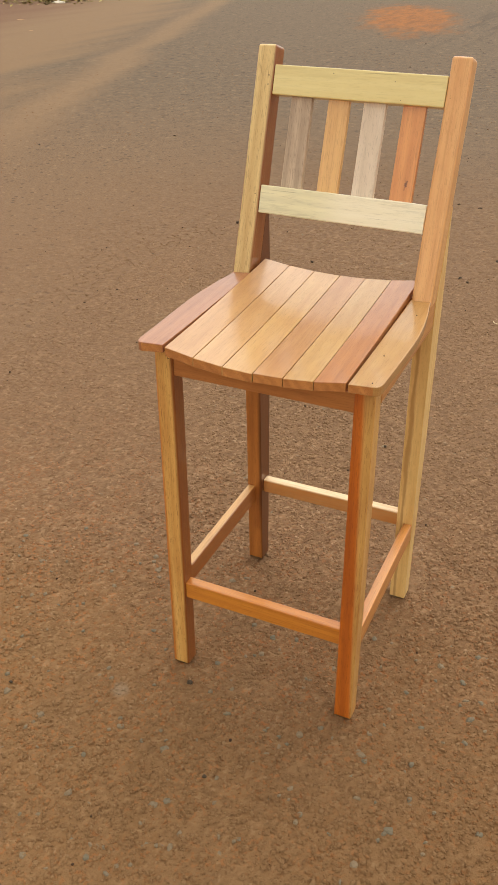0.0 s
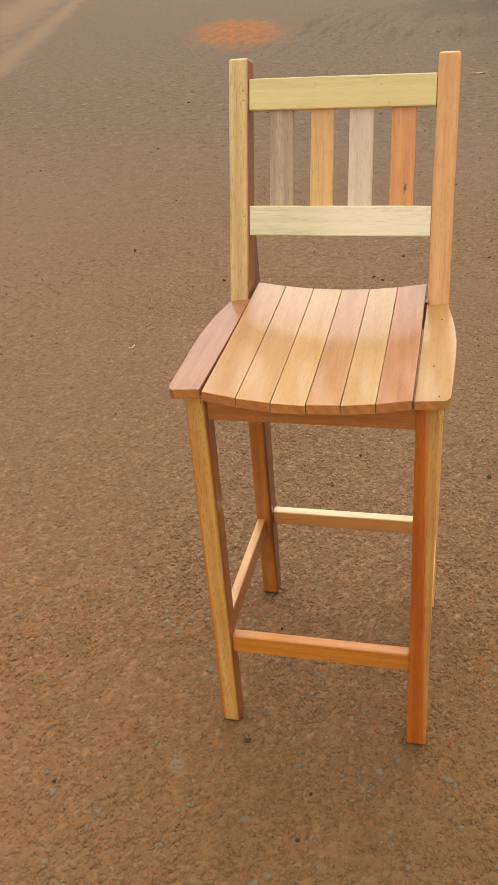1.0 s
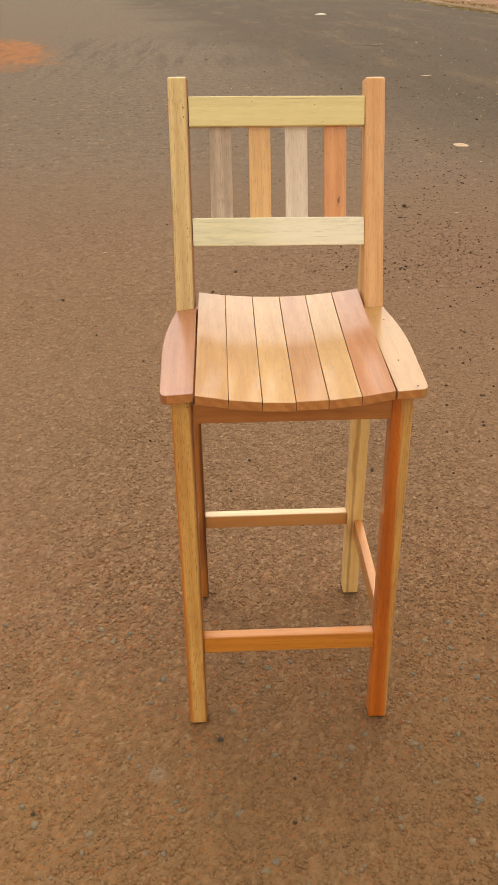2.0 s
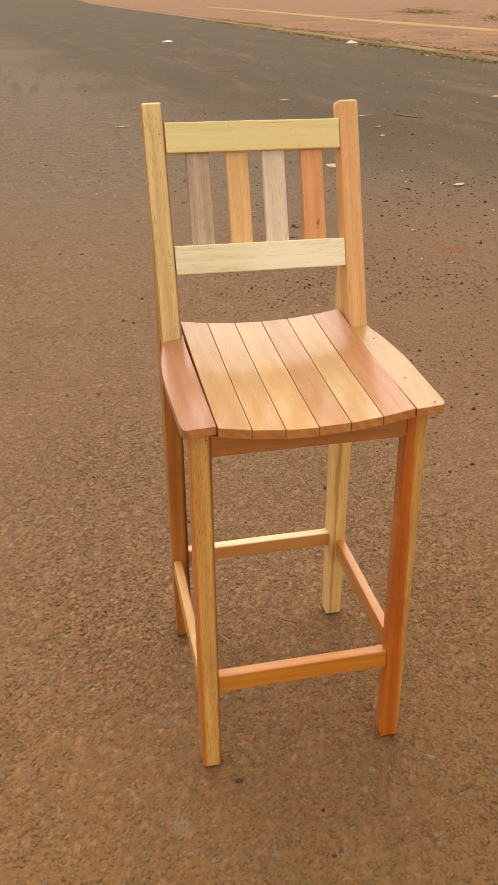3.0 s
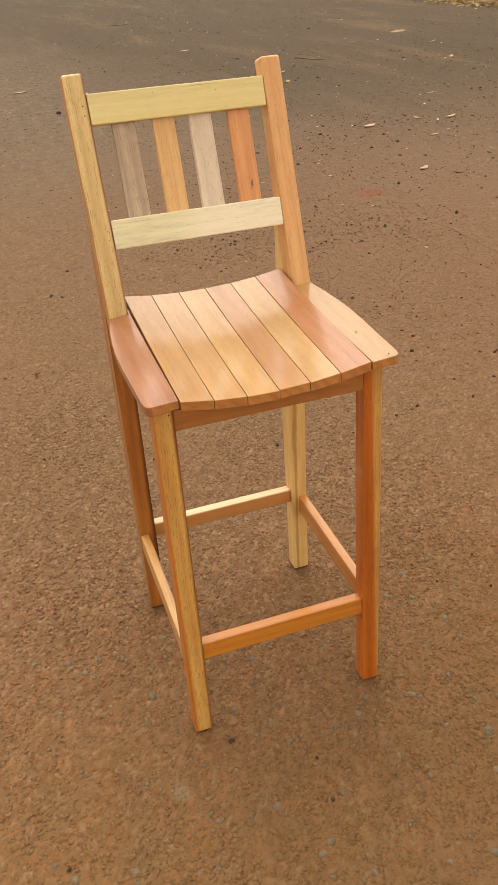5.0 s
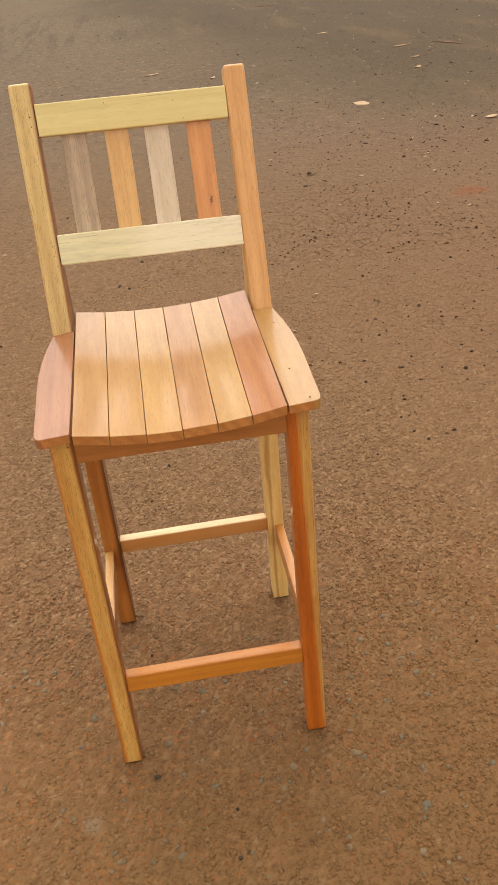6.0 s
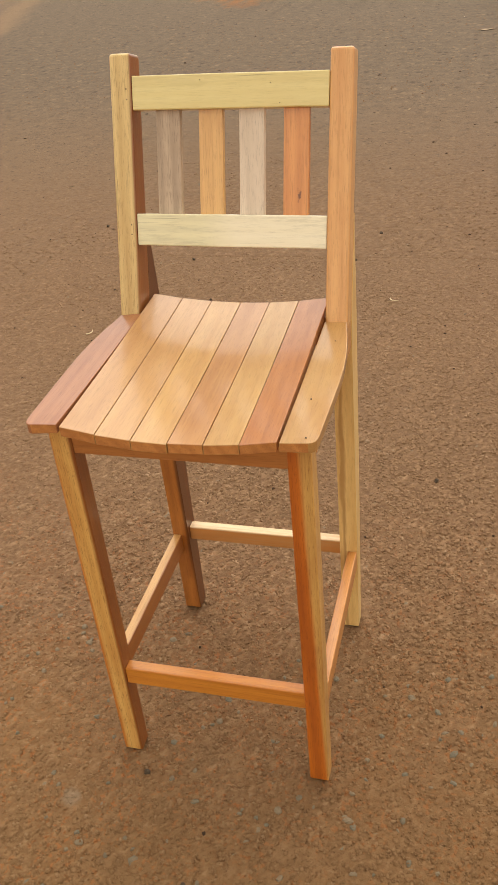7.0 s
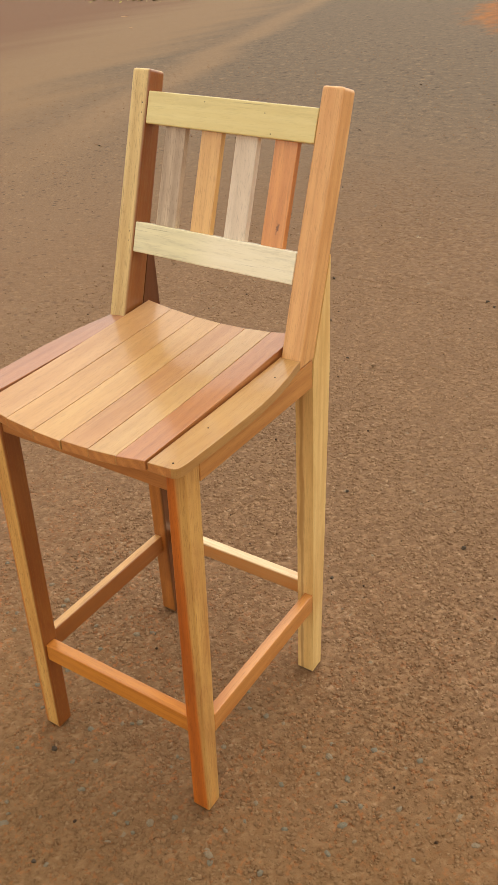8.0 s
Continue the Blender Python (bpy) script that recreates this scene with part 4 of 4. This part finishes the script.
def scrap(name, x, y, z, wide, deep, high, material, label, category, seed):
    """A crumpled flat scrap with folds."""
    bm = bmesh.new()
    n = 9
    grid = []
    for j in range(n):
        row = []
        for i in range(n):
            u, v = 2 * i / (n - 1) - 1, 2 * j / (n - 1) - 1
            r = 0.75 + 0.3 * noise.noise(Vector((math.atan2(v, u + 1e-6), seed, 0)))
            h = high * (0.35 + 0.9 * abs(noise.noise(Vector((u * 1.7, v * 1.7, seed * 2.3))))) * (1 - 0.75 * max(abs(u), abs(v)))
            row.append(bm.verts.new((u * wide * 0.5 * r * math.sqrt(1 - v * v * 0.4), v * deep * 0.5 * r * math.sqrt(1 - u * u * 0.4), h)))
        grid.append(row)
    for j in range(n - 1):
        for i in range(n - 1):
            bm.faces.new((grid[j][i], grid[j][i + 1], grid[j + 1][i + 1], grid[j + 1][i]))
    rim = [e for e in bm.edges if e.is_boundary]
    for v in bmesh.ops.extrude_edge_only(bm, edges=rim)["geom"]:
        if isinstance(v, bmesh.types.BMVert):
            v.co.z = -0.002
    bmesh.ops.recalc_face_normals(bm, faces=bm.faces)
    ob = mesh_object(name, bm, material)
    ob.matrix_world = pose(x, y, z + 0.002, 0, 0, seed * 31)
    return tagged(ob, label, category)


scrap("plastic_scrap", 3.17, 28.1, 0, 0.5, 0.42, 0.08, plastic_mat, "flattened white plastic scrap lying on the road", "plastic scrap", 2)
# the second one is a broad pale leaf, shaped like the scraps
scrap("paper_scrap", 1.97, 6.08, 0, 0.22, 0.15, 0.014, pale_leaf_mat, "broad pale leaf lying flat on the asphalt", "paper scrap", 9)
scrap("plastic_bag", 8.30, 25.1, 0, 0.42, 0.4, 0.12, plastic_mat, "crumpled white plastic bag lying against the kerb", "plastic bag", 3)
scrap("plastic_bag", -13.2, 17.6, 0, 0.5, 0.35, 0.07, plastic_mat, "crumpled pale plastic bag on the red earth", "plastic bag", 5)
scrap("cardboard_scrap", -9.47, 11.55, 0, 0.1, 0.08, 0.02, card_mat, "small tan cardboard scrap on the red earth", "plastic scrap", 6)
scrap("cardboard_scrap", -11.03, 13.3, 0, 0.16, 0.12, 0.03, card_mat, "small tan cardboard scrap on the red earth", "plastic scrap", 8)
scrap("cardboard_scrap", 5.9, 10.8, 0, 0.42, 0.22, 0.02, card_mat, "flattened tan cardboard scrap lying on the road", "cardboard", 7)


def scatter(name, count, material, place, shape, label, category):
    """One joined mesh of many loose pieces: place(rng) gives a spot, shape(rng) the points and faces of a piece."""
    rng = random.Random(hash_of(name))
    verts, faces = [], []
    for _ in range(count):
        spot = place(rng)
        if spot is None:
            continue
        pts, fcs = shape(rng, spot)
        base = len(verts)
        verts.extend(pts)
        faces.extend([tuple(base + k for k in f) for f in fcs])
    data = bpy.data.meshes.new(name)
    data.from_pydata(verts, [], faces)
    data.materials.append(material)
    return tagged(new(name, data), label, category, kind="stuff")


def hash_of(text):
    return sum((i + 1) * ord(c) for i, c in enumerate(text))


def chip(low, high, rise):
    """A stone chip: an uneven six-sided crown sunk in the ground."""
    def make(rng, spot):
        r = rng.uniform(low, high) * rng.uniform(0.6, 1.0)
        a0, stretch, turn = rng.uniform(0, math.tau), rng.uniform(0.55, 1.0), rng.uniform(0, math.tau)
        c, s = math.cos(turn), math.sin(turn)
        h = r * rise * rng.uniform(0.4, 1.2)
        pts = []
        for level, k0 in ((-0.2, 1.0), (0.55, 0.66)):
            for k in range(6):
                a = a0 + k * math.tau / 6
                q = r * k0 * rng.uniform(0.75, 1.15)
                px, py = q * math.cos(a), q * math.sin(a) * stretch
                pts.append((spot[0] + c * px - s * py, spot[1] + s * px + c * py, spot[2] + h * level * rng.uniform(0.8, 1.2)))
        pts.append((spot[0], spot[1], spot[2] + h * rng.uniform(0.8, 1.15)))
        fcs = [(k, (k + 1) % 6, 6 + (k + 1) % 6, 6 + k) for k in range(6)] + [(6 + k, 6 + (k + 1) % 6, 12) for k in range(6)]
        return pts, fcs
    return make


def flake(low, high):
    """A small folded dry leaf."""
    def make(rng, spot):
        length, a = rng.uniform(low, high), rng.uniform(0, math.tau)
        w, fold = length * rng.uniform(0.3, 0.6), length * rng.uniform(0.1, 0.45)
        c, s = math.cos(a), math.sin(a)
        raw = [(-0.5 * length, 0, rng.uniform(0, fold)), (0, -0.5 * w, rng.uniform(0, fold)), (0.5 * length, 0, rng.uniform(0, fold)), (0, 0.5 * w, rng.uniform(0, fold)), (0, 0, fold * 0.2)]
        return [(spot[0] + c * p - s * q, spot[1] + s * p + c * q, spot[2] + 0.002 + h) for p, q, h in raw], [(0, 1, 4), (1, 2, 4), (2, 3, 4), (3, 0, 4)]
    return make


def further_back(rng):
    x, y = rng.uniform(-6.0, 6.0), rng.uniform(2.6, 11.0)
    return None if SX0 < x < SX1 and y < SY1 else (x, y, 0.0)


scatter("road_chippings", 9000, grit_mat, further_back, chip(0.004, 0.011, 0.7), "worn stone chippings set in the dusty asphalt", "chippings")


def swept_side(rng):
    x, y = rng.uniform(-2.0, 8.8), 1.5 + 26 * rng.random() ** 1.35
    return (x, y, 0.0) if rng.random() < 0.1 + 0.88 * min(1, max(0, (x - 0.3) / 2.2)) else None


def lane_side(rng):
    x, y = rng.uniform(-3.0, 8.9), 3.5 + 26 * rng.random()
    if rng.random() > 0.08 + 0.9 * min(1, max(0, (x + 0.5) / 3.0)):
        return None
    return (x, y, 0.0) if noise.noise(Vector((x * 0.7, y * 0.4, 2.0))) + rng.uniform(-0.5, 0.7) > 0 else None


scatter("loose_grit", 15000, speck_mat, swept_side, chip(0.003, 0.0095, 0.55), "dark loose grit scattered over the asphalt", "grit")
scatter("coarse_grit", 10000, speck_mat, lane_side, chip(0.008, 0.024, 0.5), "coarse dark grit washed along the kerb lane", "grit")
scatter("pale_grit", 1500, pale_grit_mat, swept_side, flake(0.01, 0.04), "pale chips and leaf scraps scattered over the asphalt", "grit")
scatter("fine_grit", 700, speck_mat, lambda r: (r.uniform(-3, 3), r.uniform(-0.8, 5), 0.0), chip(0.0025, 0.006, 0.9), "fine dark grit scattered round the chair", "grit")


def crumb_spot(rng):
    x, y = rng.uniform(0.5, 3.6), rng.uniform(0.7, 6.5)
    return (x, y, 0.0) if noise.noise(Vector((x * 1.3, y * 1.3, 8.0))) + rng.uniform(-0.4, 0.5) > 0 else None


scatter("dark_crumbs", 4200, speck_mat, crumb_spot, chip(0.0035, 0.0105, 0.8), "dark crumbs scattered over the reddish asphalt", "grit")


def by_kerb(rng):
    y = 8 + 42 * rng.random() ** 1.2
    if noise.noise(Vector((y * 0.35, 7.0, 0))) + rng.uniform(-0.45, 0.6) < 0:
        return None
    off = rng.gauss(-0.12, 0.2) if rng.random() < 0.72 else rng.gauss(0.42, 0.3)
    return (kerb_x(y) + off, y, 0.0 if off < 0 else 0.086)


scatter("leaf_litter", 15000, leaf_litter_mat, by_kerb, flake(0.04, 0.11), "dry yellow leaf litter banked along the kerb", "leaf litter")
scatter("verge_litter", 2600, leaf_litter_mat, lambda r: (r.uniform(9.3, 24), 10 + 40 * r.random(), 0.09), flake(0.04, 0.11), "dry leaves scattered on the red verge", "leaf litter")


def weed_spot(rng):
    cx, cy, sx, sy = rng.choice([(20.6, 36.5, 0.8, 1.6), (21.6, 38.5, 0.9, 1.6), (21.2, 37.5, 0.5, 2.2), (22.6, 54.5, 0.8, 1.5)])
    return (rng.gauss(cx, sx), rng.gauss(cy, sy), 0.08 + abs(rng.gauss(0, 0.13)))


scatter("verge_weeds", 5200, weed_mat, weed_spot, flake(0.05, 0.17), "dry weeds and grass tufts on the red verge", "weeds")
scatter("roadside_weeds", 500, weed_mat, lambda r: (r.gauss(-13.9, 0.6), r.gauss(18.2, 0.7), 0.0), flake(0.05, 0.14), "dry weeds on the red roadside earth", "weeds")


# ---- the bar chair ----
X0, X1 = 0.1675, 0.2035          # inner and outer faces of legs
chair = thing("bar_chair", "tall slatted bar chair of mixed varnished hardwoods standing on the road", "chair")

left_leg = part("front_leg", upright(-X1, -X0, [(0, -0.2, -0.1655), (0.7595, -0.2, -0.1655)], seed=1, bevel=0.0025, draw=0.0018), (front_left_leg, foot_shade), chair, "straw-yellow streaked front leg")
part("front_leg", upright(X0, X1, [(0, -0.2, -0.1655), (0.7595, -0.2, -0.1655)], seed=2, bevel=0.0025, draw=0.0018), (front_right_leg, foot_shade), chair, "orange front leg with a pale sapwood edge")


def post_front(z):
    return 0.1245 + 0.313 * (z - 0.785)


def post_back(z):
    return 0.172 + 0.290 * (z - 0.761)


BACK_LEG = [(0, 0.200, 0.2365), (0.37, 0.188, 0.2355), (0.72, 0.1725, 0.234), (0.765, post_back(0.765) + 0.0008, 0.2325), (0.86, post_back(0.86) + 0.0008, 0.2265), (0.938, post_back(0.938) + 0.0008, 0.2235)]
part("back_leg", upright(-X1, -X0, BACK_LEG, n=16, seed=3, bevel=0.0018), (back_left_leg, foot_shade), chair, "orange-brown back leg")
part("back_leg", upright(X0, X1, BACK_LEG, n=16, seed=4, bevel=0.0018), (back_right_leg, foot_shade), chair, "yellow back leg with a dark streak")


def back_post(x0, x1, seed):
    rows = []
    for i in range(10):
        f = i / 9
        head = 0.0035 - 0.016 * x0
        zf, zb = 0.769 + (1.189 + head - 0.769) * f, 0.769 + (1.178 + head - 0.769) * f
        rows.append([(x0, post_front(zf), zf), (x1, post_front(zf), zf), (x1, post_back(zb), zb), (x0, post_back(zb), zb)])
    return beam(rows, bevel=0.005, seed=seed, segments=3, wear=0.0006)


left_post = part("back_post", back_post(-X1, -X0 + 0.0015, 5), honey_post, chair, "honey-coloured leaning back post")
right_post = part("back_post", back_post(X0 - 0.0015, X1, 6), peach_post, chair, "peach-coloured leaning back post")


def on_back(x, s, d):
    """A point of the leaning back: s metres up along the front plane, d metres behind it."""
    lean = math.atan(0.313)
    c, n = math.cos(lean), math.sin(lean)
    rise = 0.0005 + 0.0115 * s - 0.0105 * x                # the whole back stands a little higher on one side
    return (x, post_front(0.9) + s * n + d * c + 0.3 * rise, 0.9 + s * c - d * n + rise)


def back_rail(s0, s1, depth, seed, bow=0.0):
    rows = []
    for i in range(13):
        x = -0.1655 + 0.331 * i / 12
        e = bow * (noise.noise(Vector((x * 22, seed, 0))))
        rows.append([on_back(x, s0, 0.002), on_back(x, s0, depth), on_back(x, s1 + e, depth), on_back(x, s1 + e, 0.002)])
    return beam(rows, bevel=0.002, seed=seed)


TOP = ((1.157 - 0.9) * math.sqrt(1 + 0.313 ** 2))
top_rail = part("back_rail", back_rail(TOP - 0.0525, TOP, 0.029, 7), yellow_rail, chair, "yellow top back rail")
part("back_rail", back_rail(0.0, 0.0525, 0.029, 8, 0.0008), cream_rail, chair, "cream lower back rail with grey-green streaks")

for (a, b), mat, label, seed in zip([(-0.129, -0.0865), (-0.054, -0.0125), (0.0155, 0.058), (0.09, 0.1325)], [grey_slat, amber_slat, ash_slat, russet_slat],
                                    ["grey-brown back slat", "amber back slat", "pale grey back slat", "russet back slat with a knot"], (11, 12, 13, 14)):
    rows = []
    for i in range(7):
        s = 0.0512 + (TOP - 0.0514 - 0.0512) * i / 6
        rows.append([on_back(a, s, 0.0135), on_back(b, s, 0.0135), on_back(b, s, 0.0265), on_back(a, s, 0.0265)])
    part("back_slat", beam(rows, bevel=0.0015, seed=seed), mat, chair, label)


# seat: eight planks, the middle six laid in a shallow saddle
def seat_top(x, y):
    f = (y + 0.235) / 0.425
    ends = 0.761 + 0.026 * f
    return ends - 0.0025 * math.sin(math.pi * min(1, max(0, f))) + (0.0165 - 0.003 * f) * (x / 0.162) ** 2


JOINTS = [-0.1605, -0.1065, -0.0520, 0.0025, 0.0555, 0.1085, 0.1625]
GAP = 0.0005
planks = []
for k in range(6):
    a, b = JOINTS[k] + GAP, JOINTS[k + 1] - GAP
    tip, tail = -0.235 - 0.001 * ((k * 7) % 3 - 1), 0.190
    rows = []
    for i in range(10):
        y = tip + (tail - tip) * i / 9
        za, zb = seat_top(a, y), seat_top(b, y)
        rows.append([(a, y, za - 0.0165), (b, y, zb - 0.0165), (b, y, zb), (a, y, za)])
    planks.append(part("seat_plank", beam(rows, bevel=0.0009, seed=20 + k, wear=0.0003), (plank_tones[k + 1], end_grain), chair))


def outer_plank(side, seed):
    rows = []
    inner = abs(JOINTS[0]) + 0.0028 if side < 0 else JOINTS[-1] + 0.0026
    outs = [(-0.2350, 0.2050), (-0.2340, 0.2095), (-0.2310, 0.2130), (-0.2260, 0.2155), (-0.2160, 0.2170), (-0.15, 0.2190), (-0.08, 0.2210), (-0.03, 0.2212),
            (0.02, 0.2182), (0.07, 0.2122), (0.1, 0.2066), (0.115, 0.2042), (0.126, 0.2032)]
    for y, xo in outs:
        f = (y + 0.235) / 0.40
        zi = (0.7812 if side < 0 else 0.7755) + 0.0105 * f - 0.002 * math.sin(math.pi * f)
        zo = 0.7785 + 0.0085 * f - 0.002 * math.sin(math.pi * f)
        row = [(inner, y, zi - 0.0145), (xo, y, zo - 0.0165), (xo, y, zo), (inner, y, zi)]
        rows.append([(side * px, py, pz) for px, py, pz in row])
    return beam(rows, bevel=0.0022, seed=seed, wear=0.0003, segments=3)


left_plank = part("seat_plank", outer_plank(-1, 31), (plank_tones[0], end_grain), chair, "mauve-brown outer seat plank with rounded corner")
right_plank = part("seat_plank", outer_plank(1, 32), (plank_tones[7], end_grain), chair, "golden outer seat plank with rounded corner")

# aprons under the seat
part("apron", crossbar(-X0, X0, -0.197, -0.175, 0.7055, 0.7435, 0, seed=41), apron_wood, chair, "rust-coloured front apron")
for side, seed in ((-1, 42), (1, 43)):
    a, b = sorted((side * 0.181, side * 0.2025))
    rows = []
    for i in range(9):
        y = -0.1655 + (0.1705 + 0.1655) * i / 8
        f = (y + 0.235) / 0.40
        rows.append([(a, y, 0.716), (b, y, 0.716), (b, y, 0.7605 + 0.0085 * f - 0.002 * math.sin(math.pi * f)), (a, y, 0.7605 + 0.0085 * f - 0.002 * math.sin(math.pi * f))])
    part("apron", beam(rows, bevel=0.0015, seed=seed), side_apron_wood, chair)
part("apron", crossbar(-X0, X0, 0.176, 0.196, 0.715, 0.7690, 0, seed=44), apron_wood, chair)

# stretchers
part("stretcher", crossbar(-X0, X0, -0.1955, -0.1735, 0.1925, 0.2310, 0, seed=51), front_bar_wood, chair, "orange front stretcher")
part("stretcher", crossbar(-X0, X0, 0.2030, 0.2250, 0.2100, 0.2445, 0, seed=52), back_bar_wood, chair, "orange-brown back stretcher, its top painted pale for sheen")
part("stretcher", crossbar(-X1 + 0.001, -X1 + 0.020, -0.1655, 0.1935, 0.184, 0.228, 1, seed=53), left_bar_wood, chair, "wheat-coloured side stretcher")
part("stretcher", crossbar(X1 - 0.020, X1 - 0.001, -0.1655, 0.1935, 0.184, 0.228, 1, seed=54), right_bar_wood, chair, "salmon-coloured side stretcher")

# sunken nail heads
front_normal = (0, -1, 0.313)
for post, xs in ((left_post, (-0.186, -0.175)), (right_post, (0.175, 0.186))):
    for s in (0.018, 0.034, TOP - 0.036, TOP - 0.020):
        x = xs[1] if post is left_post else xs[0]
        part("nail", pit(on_back(x, s, 0.0004), front_normal), nail_mat, post)
for plank, x in ((left_plank, -0.2), (right_plank, 0.2)):
    for px, y, z in ((x, -0.222, 0.7786), (x * 0.94, -0.12, 0.7789), (x * 0.97, 0.06, 0.7829)):
        part("nail", pit((px, y, z), (0, 0, 1)), nail_mat, plank)
for z in (0.7465, 0.7395):
    part("nail", pit((-0.1745, -0.2003, z), (0, -1, 0)), nail_mat, left_leg)
for x, s in ((-0.047, TOP - 0.009), (0.086, TOP - 0.046), (0.071, TOP - 0.016)):
    part("nail", pit(on_back(x, s, 0.0016), front_normal, 0.0009), nail_mat, top_rail)
